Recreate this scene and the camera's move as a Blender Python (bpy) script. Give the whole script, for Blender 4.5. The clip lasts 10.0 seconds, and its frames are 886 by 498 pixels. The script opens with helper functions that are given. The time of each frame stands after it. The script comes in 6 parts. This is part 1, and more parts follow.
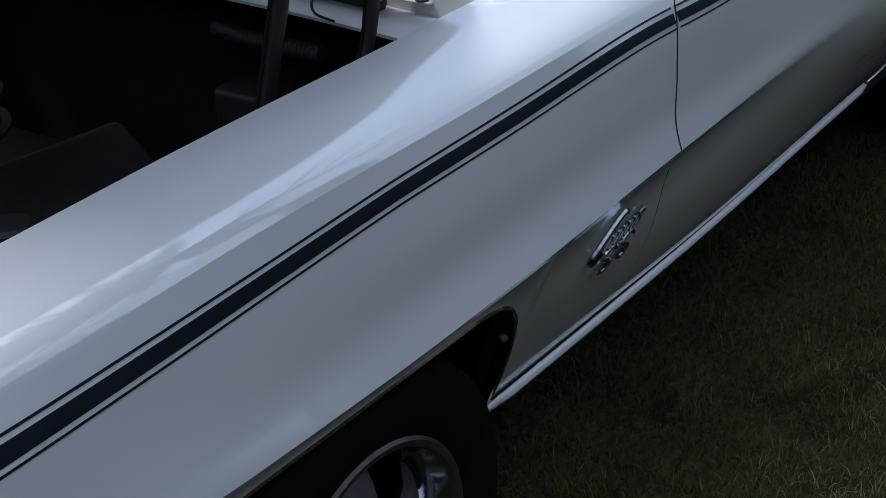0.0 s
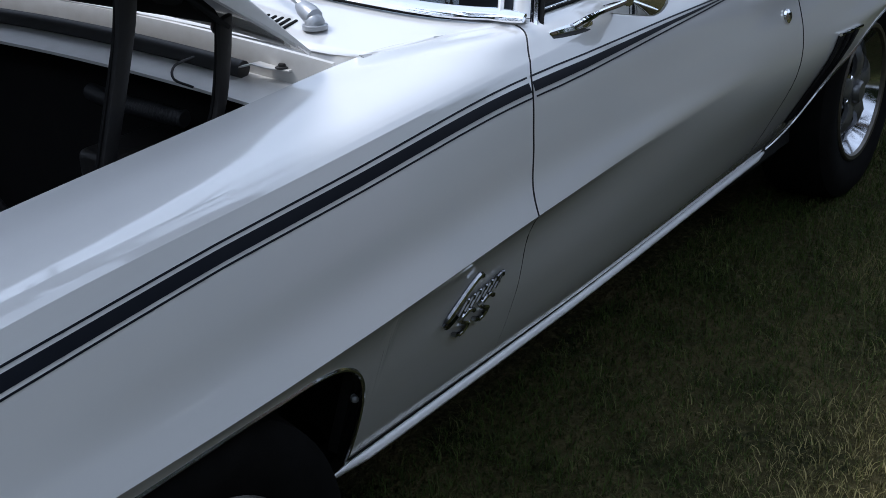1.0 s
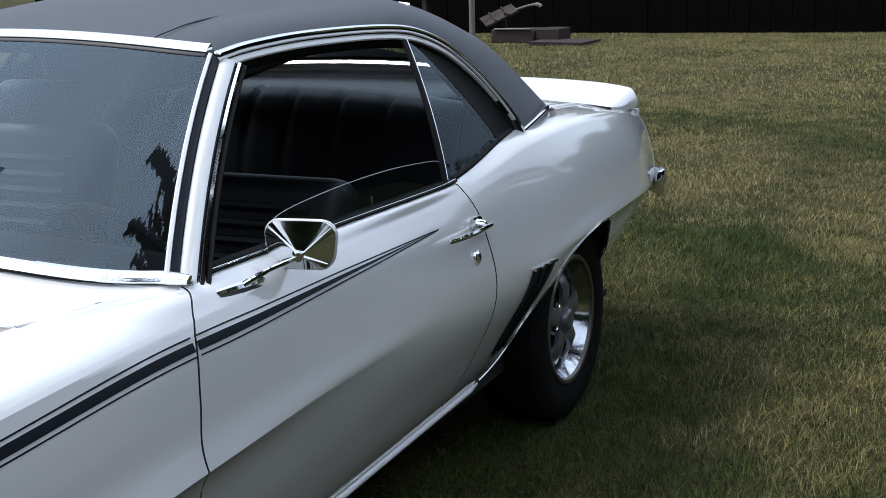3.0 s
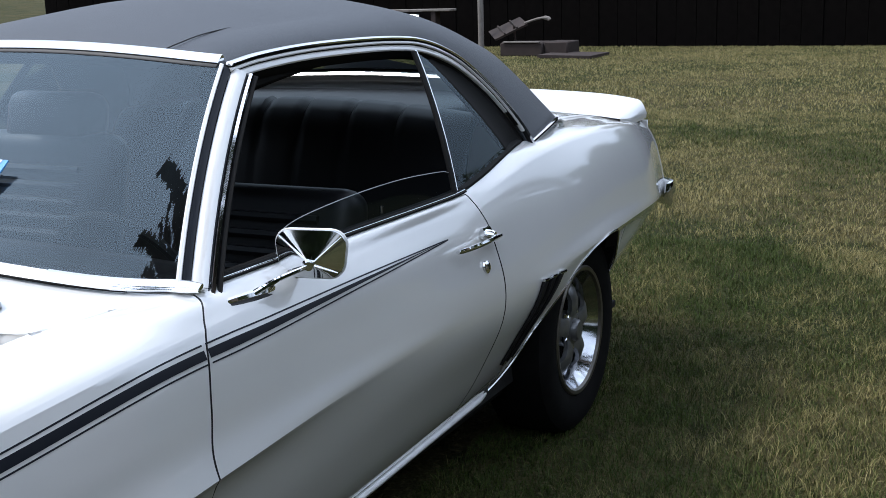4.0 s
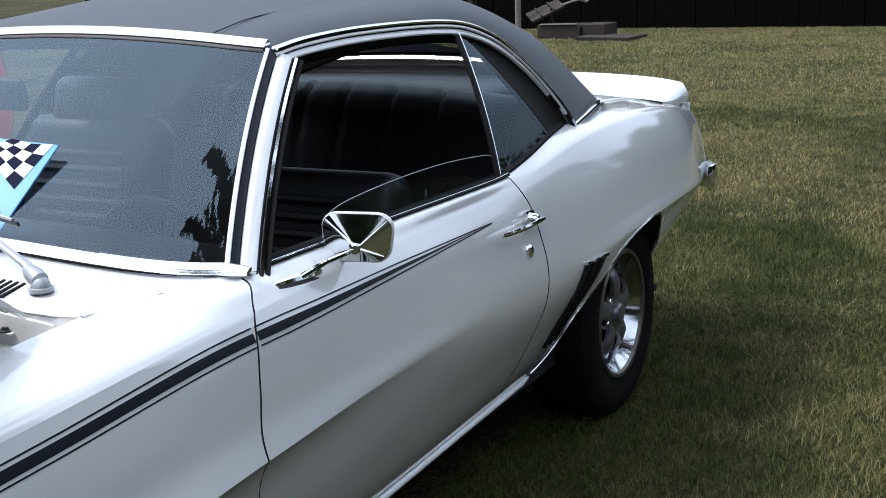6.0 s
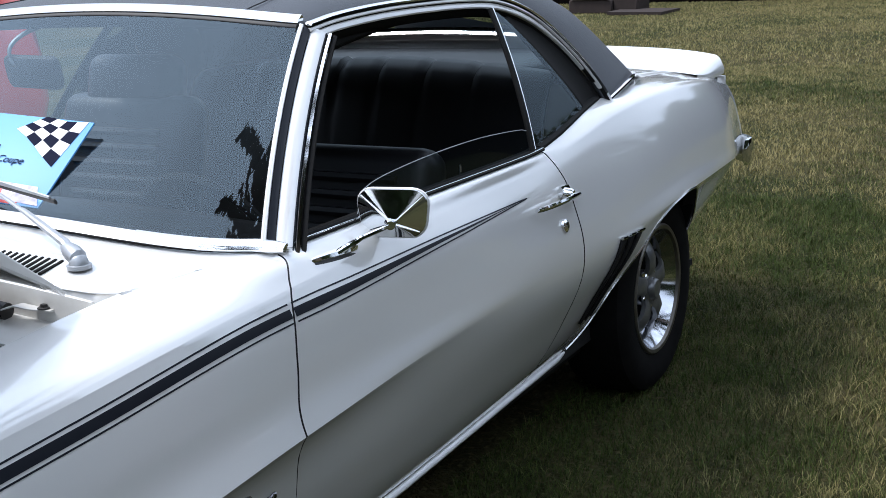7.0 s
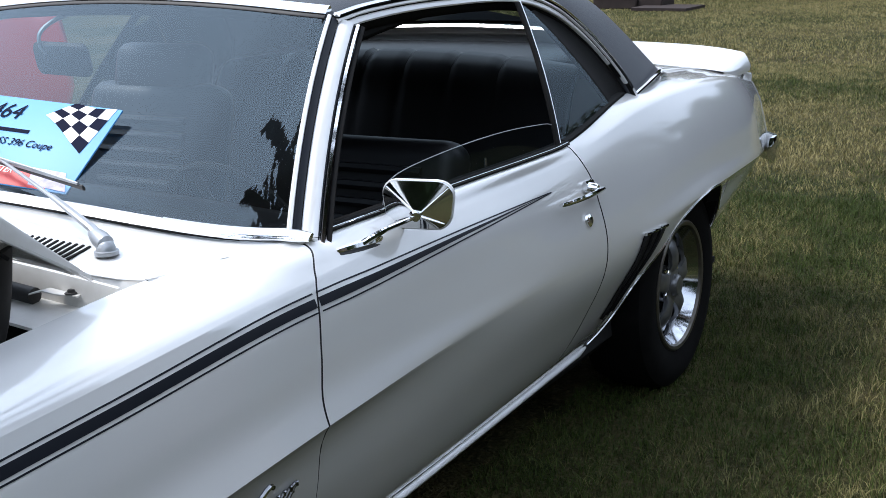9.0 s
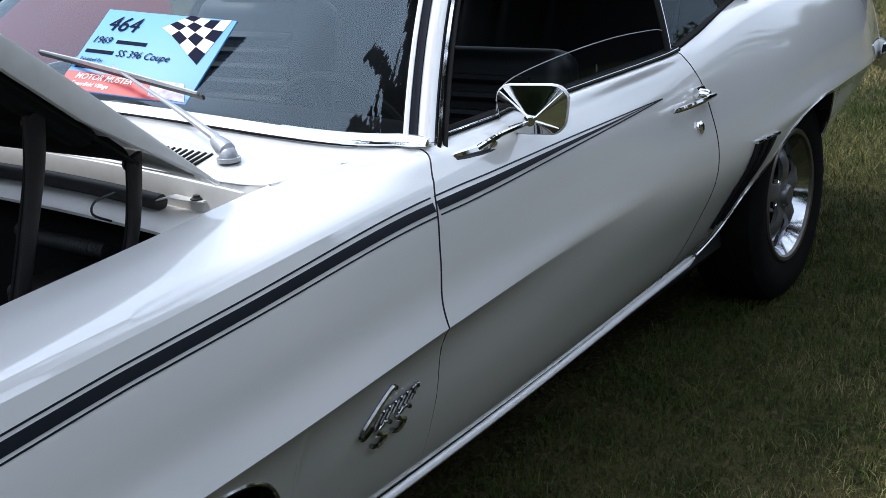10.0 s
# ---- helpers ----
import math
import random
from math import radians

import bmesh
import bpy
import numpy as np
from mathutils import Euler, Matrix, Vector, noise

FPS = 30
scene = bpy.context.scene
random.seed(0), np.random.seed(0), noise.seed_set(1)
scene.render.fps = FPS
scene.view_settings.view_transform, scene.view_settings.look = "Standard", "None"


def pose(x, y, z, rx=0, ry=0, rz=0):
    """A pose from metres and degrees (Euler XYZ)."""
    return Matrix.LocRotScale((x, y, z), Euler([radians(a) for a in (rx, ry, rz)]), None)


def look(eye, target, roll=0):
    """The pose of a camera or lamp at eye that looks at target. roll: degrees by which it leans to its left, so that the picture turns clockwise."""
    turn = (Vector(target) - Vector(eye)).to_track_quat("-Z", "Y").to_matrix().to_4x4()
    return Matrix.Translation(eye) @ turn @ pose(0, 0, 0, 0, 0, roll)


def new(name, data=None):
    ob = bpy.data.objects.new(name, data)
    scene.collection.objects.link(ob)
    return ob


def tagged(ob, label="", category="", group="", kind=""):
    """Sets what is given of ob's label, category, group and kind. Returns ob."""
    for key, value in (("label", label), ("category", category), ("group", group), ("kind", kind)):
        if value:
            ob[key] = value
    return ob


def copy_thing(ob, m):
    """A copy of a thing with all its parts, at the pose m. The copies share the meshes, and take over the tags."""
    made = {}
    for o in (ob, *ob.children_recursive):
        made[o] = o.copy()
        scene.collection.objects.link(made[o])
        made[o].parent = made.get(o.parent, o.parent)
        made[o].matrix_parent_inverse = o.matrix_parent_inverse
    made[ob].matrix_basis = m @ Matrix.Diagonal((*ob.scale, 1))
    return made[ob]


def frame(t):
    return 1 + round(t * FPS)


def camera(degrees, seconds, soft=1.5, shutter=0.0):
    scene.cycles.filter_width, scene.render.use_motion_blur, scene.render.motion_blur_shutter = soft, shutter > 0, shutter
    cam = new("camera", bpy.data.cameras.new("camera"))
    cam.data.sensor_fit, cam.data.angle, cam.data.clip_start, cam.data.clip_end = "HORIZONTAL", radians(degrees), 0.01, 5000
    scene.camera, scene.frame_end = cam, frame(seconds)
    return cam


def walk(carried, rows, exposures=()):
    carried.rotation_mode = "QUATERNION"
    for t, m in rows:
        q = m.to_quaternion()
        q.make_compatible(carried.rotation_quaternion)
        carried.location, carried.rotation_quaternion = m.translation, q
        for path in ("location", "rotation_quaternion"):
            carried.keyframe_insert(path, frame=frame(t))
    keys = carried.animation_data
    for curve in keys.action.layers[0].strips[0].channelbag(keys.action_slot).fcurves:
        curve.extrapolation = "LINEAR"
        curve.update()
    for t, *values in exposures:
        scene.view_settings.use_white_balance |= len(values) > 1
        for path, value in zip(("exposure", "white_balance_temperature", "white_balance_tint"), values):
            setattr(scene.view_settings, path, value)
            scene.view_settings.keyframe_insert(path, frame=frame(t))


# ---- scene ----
cam = camera(39.9, 10.0, soft=0.5)
PATH = [
    (0, (-0.93, -1.758, 1.357), (0.489, -0.655, 0.48), -2.7),
    (0.5, (-0.898, -1.826, 1.358), (0.58, -0.791, 0.495), -2.7),
    (1, (-0.844, -1.926, 1.37), (0.635, -0.836, 0.58), -1.6),
    (1.5, (-0.799, -2.021, 1.389), (0.768, -0.952, 0.755), 0.1),
    (2, (-0.763, -2.083, 1.425), (0.866, -1.083, 0.838), -0.5),
    (2.5, (-0.763, -2.139, 1.435), (0.979, -1.282, 0.955), -1.3),
    (4, (-0.782, -2.155, 1.43), (0.962, -1.275, 0.998), -1.7),
    (4.5, (-0.779, -2.153, 1.429), (0.958, -1.266, 0.985), -1.5),
    (5, (-0.777, -2.146, 1.431), (0.952, -1.245, 0.986), -1.4),
    (5.5, (-0.792, -2.146, 1.434), (0.934, -1.236, 0.994), -1.4),
    (6, (-0.796, -2.141, 1.433), (0.915, -1.211, 0.976), -2.1),
    (7.5, (-0.791, -2.128, 1.425), (0.878, -1.144, 0.93), -2.7),
    (8, (-0.798, -2.13, 1.427), (0.868, -1.139, 0.934), -2.4),
    (8.5, (-0.799, -2.127, 1.428), (0.862, -1.131, 0.929), -2.1),
    (9, (-0.801, -2.123, 1.425), (0.858, -1.124, 0.926), -2.1),
    (9.5, (-0.809, -2.114, 1.419), (0.844, -1.11, 0.907), -2.2),
    (10, (-0.841, -2.09, 1.391), (0.708, -0.979, 0.783), -4.0),
]
LIGHTER = [(0, -0.36, 5750, 13), (1.0, -0.05, 5950, 13), (2.5, 0.25, 6250, 12), (4.5, 0.50, 6200, 12), (7.5, 0.55, 6250, 12), (9.5, 0.55, 6250, 12), (10, 0.47, 6250, 12)]
walk(cam, [(t, look(eye, target, roll)) for t, eye, target, roll in PATH], LIGHTER)


# ---- light ----
SUN_WAY = Vector((-0.28, 0.62, 1.0)).normalized()
world = bpy.data.worlds.new("sky")
scene.world = world
world.use_nodes = True
wn, wk = world.node_tree.nodes, world.node_tree.links
sky = wn.new("ShaderNodeTexSky")
sky.sky_type = "NISHITA"
sky.sun_disc = False
sky.sun_elevation = math.asin(SUN_WAY.z)
sky.sun_rotation = math.atan2(SUN_WAY.x, SUN_WAY.y)
sky.dust_density = 1.5
# an overcast layer: brighter towards the zenith, with soft clouds
coord = wn.new("ShaderNodeTexCoord")
axes = wn.new("ShaderNodeSeparateXYZ")
wk.new(coord.outputs["Generated"], axes.inputs[0])
rise = wn.new("ShaderNodeMapRange")
rise.inputs[1].default_value, rise.inputs[2].default_value = 0.0, 1.0
rise.inputs[3].default_value, rise.inputs[4].default_value = 2.4, 12.0
wk.new(axes.outputs[2], rise.inputs[0])
puff = wn.new("ShaderNodeTexNoise")
puff.inputs["Scale"].default_value, puff.inputs["Detail"].default_value = 2.6, 5
wk.new(coord.outputs["Generated"], puff.inputs["Vector"])
thick = wn.new("ShaderNodeMapRange")
thick.inputs[1].default_value, thick.inputs[2].default_value = 0.3, 0.7
thick.inputs[3].default_value, thick.inputs[4].default_value = 0.82, 1.18
wk.new(puff.outputs["Fac"], thick.inputs[0])
bright = wn.new("ShaderNodeMath")
bright.operation = "MULTIPLY"
wk.new(rise.outputs[0], bright.inputs[0])
wk.new(thick.outputs[0], bright.inputs[1])
cloud = wn.new("ShaderNodeVectorMath")
cloud.operation = "SCALE"
cloud.inputs[0].default_value = (0.83, 0.95, 1.12)
wk.new(bright.outputs[0], cloud.inputs["Scale"])
cover = wn.new("ShaderNodeMix")
cover.data_type = "RGBA"
cover.inputs[0].default_value = 0.85
wk.new(sky.outputs[0], cover.inputs[6])
wk.new(cloud.outputs[0], cover.inputs[7])
wk.new(cover.outputs[2], wn["Background"].inputs[0])
wn["Background"].inputs[1].default_value = 0.15
sun = new("sun", bpy.data.lights.new("sun", "SUN"))
sun.data.energy, sun.data.angle, sun.data.color = 2.3, radians(14), (1.0, 0.96, 0.90)
sun.matrix_world = look(SUN_WAY * 60, (0, 0, 0))


# ---- materials ----
def mat(name, color, rough=0.5, metal=0.0, color2=None, scale=20.0, bump=0.0, bump_scale=200.0, coat=0.0, spec=0.5, rvar=0.0, big=0.0):
    """A procedural surface: two colours mixed by noise at two scales, gloss varied, fine relief."""
    m = bpy.data.materials.new(name)
    m.use_nodes = True
    nt = m.node_tree
    n, k = nt.nodes, nt.links
    p = n["Principled BSDF"]
    p.inputs["Roughness"].default_value = rough
    p.inputs["Metallic"].default_value = metal
    p.inputs["Specular IOR Level"].default_value = spec
    p.inputs["Coat Weight"].default_value = coat
    p.inputs["Coat Roughness"].default_value = 0.03
    co = n.new("ShaderNodeTexCoord")
    c2 = color2 or tuple(c * 0.9 for c in color)
    a = n.new("ShaderNodeTexNoise")
    a.inputs["Scale"].default_value, a.inputs["Detail"].default_value = scale, 6
    k.new(co.outputs["Object"], a.inputs["Vector"])
    b = n.new("ShaderNodeTexNoise")
    b.inputs["Scale"].default_value, b.inputs["Detail"].default_value = scale * 0.12, 3
    k.new(co.outputs["Object"], b.inputs["Vector"])
    mx = n.new("ShaderNodeMath")
    mx.operation = "MULTIPLY_ADD"
    mx.inputs[1].default_value = 0.5
    hb = n.new("ShaderNodeMath")
    hb.operation = "MULTIPLY"
    hb.inputs[1].default_value = 0.5
    k.new(b.outputs["Fac"], hb.inputs[0])
    k.new(a.outputs["Fac"], mx.inputs[0])
    k.new(hb.outputs[0], mx.inputs[2])
    ramp = n.new("ShaderNodeMapRange")
    ramp.inputs[1].default_value, ramp.inputs[2].default_value = 0.35, 0.65
    k.new(mx.outputs[0], ramp.inputs[0])
    mix = n.new("ShaderNodeMix")
    mix.data_type = "RGBA"
    mix.inputs[6].default_value, mix.inputs[7].default_value = (*color, 1), (*c2, 1)
    k.new(ramp.outputs[0], mix.inputs[0])
    k.new(mix.outputs[2], p.inputs["Base Color"])
    if rvar:
        rr = n.new("ShaderNodeMapRange")
        rr.inputs[3].default_value, rr.inputs[4].default_value = max(0, rough - rvar), rough + rvar
        k.new(mx.outputs[0], rr.inputs[0])
        k.new(rr.outputs[0], p.inputs["Roughness"])
    if bump:
        f = n.new("ShaderNodeTexNoise")
        f.inputs["Scale"].default_value, f.inputs["Detail"].default_value = bump_scale, 4
        k.new(co.outputs["Object"], f.inputs["Vector"])
        bp = n.new("ShaderNodeBump")
        bp.inputs["Strength"].default_value, bp.inputs["Distance"].default_value = bump, 0.002
        k.new(f.outputs["Fac"], bp.inputs["Height"])
        k.new(bp.outputs["Normal"], p.inputs["Normal"])
    return m


def glass_mat(name, tint, dust=0.0, ior=1.78):
    """A thin pane with two faces: clear, tinted, mirror-glossy, with a faint film of dust."""
    m = bpy.data.materials.new(name)
    m.use_nodes = True
    n, k = m.node_tree.nodes, m.node_tree.links
    n.remove(n["Principled BSDF"])
    tr = n.new("ShaderNodeBsdfTransparent")
    tr.inputs[0].default_value = (*tint, 1)
    df = n.new("ShaderNodeBsdfDiffuse")
    df.inputs[0].default_value = (0.62, 0.66, 0.70, 1)
    co = n.new("ShaderNodeTexCoord")
    nz = n.new("ShaderNodeTexNoise")
    nz.inputs["Scale"].default_value, nz.inputs["Detail"].default_value = 4, 5
    k.new(co.outputs["Object"], nz.inputs["Vector"])
    amount = n.new("ShaderNodeMath")
    amount.operation = "MULTIPLY"
    amount.inputs[1].default_value = 2 * dust
    k.new(nz.outputs["Fac"], amount.inputs[0])
    film = n.new("ShaderNodeMixShader")
    k.new(amount.outputs[0], film.inputs[0])
    k.new(tr.outputs[0], film.inputs[1])
    k.new(df.outputs[0], film.inputs[2])
    gl = n.new("ShaderNodeBsdfGlossy")
    gl.inputs["Roughness"].default_value = 0.0
    gl.inputs["Color"].default_value = (0.76, 0.91, 1.0, 1)
    fr = n.new("ShaderNodeFresnel")
    fr.inputs[0].default_value = ior
    mx = n.new("ShaderNodeMixShader")
    k.new(fr.outputs[0], mx.inputs[0])
    k.new(film.outputs[0], mx.inputs[1])
    k.new(gl.outputs[0], mx.inputs[2])
    k.new(mx.outputs[0], n["Material Output"].inputs[0])
    return m


PAINT = mat("white_paint", (0.80, 0.79, 0.77), 0.12, 0, (0.77, 0.765, 0.75), 3, coat=1.0, bump=0.004, bump_scale=60)
PAINT.node_tree.nodes["Principled BSDF"].inputs["Coat IOR"].default_value = 1.95
PAINT_DULL = mat("white_paint_worn_shade", (0.70, 0.69, 0.67), 0.4, 0, (0.60, 0.585, 0.55), 30, coat=0.2)
CHROME = mat("chrome", (0.86, 0.87, 0.88), 0.06, 1.0, (0.78, 0.79, 0.8), 40, rvar=0.03)
RIM_CHROME = mat("aged_chrome", (0.58, 0.60, 0.63), 0.10, 1.0, (0.46, 0.47, 0.50), 30, rvar=0.04)
STAINLESS = mat("bright_trim", (0.74, 0.75, 0.76), 0.16, 1.0, (0.66, 0.66, 0.67), 60, rvar=0.05)
VINYL = mat("black_vinyl", (0.032, 0.036, 0.044), 0.5, 0, (0.045, 0.05, 0.06), 14, bump=0.5, bump_scale=420, rvar=0.08)
SEAT = mat("black_seat_vinyl", (0.004, 0.004, 0.005), 0.42, 0, (0.006, 0.006, 0.007), 12, bump=0.02, bump_scale=200, spec=0.3)
EMBLEM = mat("dark_chrome", (0.45, 0.46, 0.48), 0.1, 1.0, (0.16, 0.16, 0.17), 90)
DULL_RIM = mat("dull_rim_lip", (0.16, 0.15, 0.13), 0.4, 0.8, (0.11, 0.10, 0.09), 40)
STRIPE = mat("black_stripe", (0.010, 0.012, 0.018), 0.42, 0, (0.014, 0.016, 0.022), 30, spec=0.2)
RUBBER = mat("black_rubber", (0.015, 0.015, 0.016), 0.6, 0, (0.024, 0.024, 0.025), 30, bump=0.15, bump_scale=150)
TYRE = mat("tyre_rubber", (0.005, 0.005, 0.005), 0.85, 0, (0.010, 0.0095, 0.0095), 18, bump=0.2, bump_scale=120, spec=0.06)
# mostly non-metal white: the bright sky's reflection is put into the colour
MOULD = mat("white_sheen_trim", (0.88, 0.88, 0.88), 0.38, 0.25, (0.82, 0.82, 0.83), 60)
UNDER = mat("underbody_black", (0.004, 0.004, 0.004), 0.8, 0, (0.008, 0.0075, 0.007), 16, spec=0.2)
ENGINE = mat("engine_iron", (0.012, 0.012, 0.013), 0.5, 0.3, (0.026, 0.023, 0.020), 25, bump=0.3, bump_scale=90)
SPOKE = mat("wheel_grey", (0.20, 0.205, 0.21), 0.35, 0.6, (0.12, 0.12, 0.125), 30)
GLASS = glass_mat("window_glass", (0.70, 0.77, 0.78), 0.003, 1.25)
WS_GLASS = glass_mat("windshield_glass", (0.70, 0.80, 0.84), 0.004, 1.68)
GREYPLASTIC = mat("wiper_grey", (0.42, 0.44, 0.46), 0.4, 0.5, (0.33, 0.34, 0.36), 60)
RED = mat("red_paint", (0.80, 0.050, 0.040), 0.3, 0, (0.70, 0.040, 0.032), 4, coat=1.0)
LAMP_RED = mat("red_lens", (0.35, 0.01, 0.01), 0.15, 0, (0.3, 0.01, 0.01), 40, coat=0.5)


# ---- building helpers ----
def part(name, bm, material, parent, label="", smooth=True, recalc=True):
    if recalc:
        bmesh.ops.recalc_face_normals(bm, faces=bm.faces)
    me = bpy.data.meshes.new(name)
    bm.to_mesh(me)
    bm.free()
    me.materials.append(material)
    if smooth:
        me.polygons.foreach_set("use_smooth", [True] * len(me.polygons))
        me.set_sharp_from_angle(angle=radians(38))
    ob = new(name, me)
    if parent:
        ob.parent = parent
    if label:
        tagged(ob, label)
    return ob


def thing(name, label, category, at=(0, 0, 0), group="", kind=""):
    ob = new(name)
    ob.location = at
    ob.empty_display_size = 0.1
    return tagged(ob, label, category, group, kind)


def along(keys):
    """A smooth line through (x, value) keys, with no overshoot."""
    xs, ys = np.array([k[0] for k in keys], float), np.array([k[1] for k in keys], float)
    d = np.diff(ys) / np.diff(xs)
    h = np.diff(xs)
    m = np.zeros(len(xs))
    m[0], m[-1] = d[0], d[-1]
    for i in range(1, len(xs) - 1):
        if d[i - 1] * d[i] > 0:
            a, b = 2 * h[i] + h[i - 1], h[i] + 2 * h[i - 1]
            m[i] = (a + b) / (a / d[i - 1] + b / d[i])

    def value(x):
        x = min(max(x, xs[0]), xs[-1])
        i = min(max(int(np.searchsorted(xs, x, "right")) - 1, 0), len(h) - 1)
        t = (x - xs[i]) / h[i]
        return float((2 * t**3 - 3 * t**2 + 1) * ys[i] + (t**3 - 2 * t**2 + t) * h[i] * m[i] + (3 * t**2 - 2 * t**3) * ys[i + 1] + (t**3 - t**2) * h[i] * m[i + 1])

    return value


def spline(pts, n):
    """n + 1 points on a smooth curve through pts (Catmull-Rom)."""
    P = [Vector(p) for p in pts]
    P = [2 * P[0] - P[1]] + P + [2 * P[-1] - P[-2]]
    out, segs = [], len(P) - 3
    for i in range(n + 1):
        s = i / n * segs
        j = min(int(s), segs - 1)
        t = s - j
        a, b, c, d = P[j], P[j + 1], P[j + 2], P[j + 3]
        out.append(0.5 * (2 * b + (c - a) * t + (2 * a - 5 * b + 4 * c - d) * t * t + (3 * b - a - 3 * c + d) * t**3))
    return out


def grid(bm, rows, flip=False):
    """A skin over rows of points."""
    vs = [[bm.verts.new(p) for p in r] for r in rows]
    for a, b in zip(vs, vs[1:]):
        for i in range(len(a) - 1):
            q = (a[i], a[i + 1], b[i + 1], b[i])
            bm.faces.new(q[::-1] if flip else q)
    return vs


def sheet(name, rows, material, parent, label="", thick=0.0, out=(0, 0, 1), recalc=False):
    """A curved panel over rows of points, given thickness away from the side that faces out."""
    bm = bmesh.new()
    grid(bm, rows)
    bm.normal_update()
    total = Vector((0, 0, 0))
    for f in bm.faces:
        total += f.normal * f.calc_area()
    if total.dot(Vector(out)) < 0:
        bmesh.ops.reverse_faces(bm, faces=bm.faces)
    ob = part(name, bm, material, parent, label, recalc=recalc)
    if thick:
        s = ob.modifiers.new("thickness", "SOLIDIFY")
        s.thickness, s.offset = thick, -1
    return ob


def tube(bm, pts, r, n=10, caps=True):
    """A round bar along points; r may be one radius or one a point."""
    pts = [Vector(p) for p in pts]
    rs = r if isinstance(r, (list, tuple)) else [r] * len(pts)
    up = Vector((0, 0, 1))
    rings = []
    for i, p in enumerate(pts):
        d = (pts[min(i + 1, len(pts) - 1)] - pts[max(i - 1, 0)]).normalized()
        if abs(d.dot(up)) > 0.95:
            up = Vector((0, 1, 0)) if abs(d.y) < 0.9 else Vector((1, 0, 0))
        a = d.cross(up).normalized()
        b = a.cross(d).normalized()
        rings.append([bm.verts.new(p + rs[i] * (math.cos(q) * a + math.sin(q) * b)) for q in [2 * math.pi * k / n for k in range(n)]])
    for u, v in zip(rings, rings[1:]):
        for k in range(n):
            bm.faces.new((u[k], u[(k + 1) % n], v[(k + 1) % n], v[k]))
    if caps:
        bm.faces.new(rings[0][::-1])
        bm.faces.new(rings[-1])


def ribbon(bm, pts, wide, thick, rounded=0.35):
    """A bar of rounded-rectangle section along points. wide, thick: half-extent vectors, or lists of them."""
    pts = [Vector(p) for p in pts]
    W = [Vector(w) for w in wide] if isinstance(wide, list) else [Vector(wide)] * len(pts)
    T = [Vector(w) for w in thick] if isinstance(thick, list) else [Vector(thick)] * len(pts)
    c = 1 - rounded
    prof = [(1, -c), (1, c), (c, 1), (-c, 1), (-1, c), (-1, -c), (-c, -1), (c, -1)]
    rings = [[bm.verts.new(p + a * w + b * t) for a, b in prof] for p, w, t in zip(pts, W, T)]
    for u, v in zip(rings, rings[1:]):
        for k in range(8):
            bm.faces.new((u[k], u[(k + 1) % 8], v[(k + 1) % 8], v[k]))
    bm.faces.new(rings[0][::-1])
    bm.faces.new(rings[-1])


def box(bm, lo, hi, bevel=0.0, m=None):
    """A box with bevelled edges."""
    r = bmesh.ops.create_cube(bm, size=1)
    vs = r["verts"]
    lo, hi = Vector(lo), Vector(hi)
    for v in vs:
        v.co = Vector(((lo[i] + hi[i]) / 2 + v.co[i] * (hi[i] - lo[i]) for i in range(3)))
    if bevel:
        es = list({e for v in vs for e in v.link_edges})
        g = bmesh.ops.bevel(bm, geom=es, offset=bevel, segments=2, affect="EDGES", profile=0.6)
        vs = list({v for f in g["faces"] for v in f.verts} | {v for v in vs if v.is_valid})
    if m is not None:
        bmesh.ops.transform(bm, matrix=m, verts=vs)
    return vs


def lathe(bm, prof, m=None, n=40, cap=False):
    """Turns (radius, height) points about the z axis, then lays them by m."""
    rings = []
    for r, h in prof:
        rings.append([bm.verts.new((r * math.cos(2 * math.pi * k / n), r * math.sin(2 * math.pi * k / n), h)) for k in range(n)])
    for u, v in zip(rings, rings[1:]):
        for k in range(n):
            bm.faces.new((u[k], u[(k + 1) % n], v[(k + 1) % n], v[k]))
    if cap:
        bm.faces.new(rings[0][::-1])
        bm.faces.new(rings[-1])
    if m is not None:
        bmesh.ops.transform(bm, matrix=m, verts=[v for r in rings for v in r])


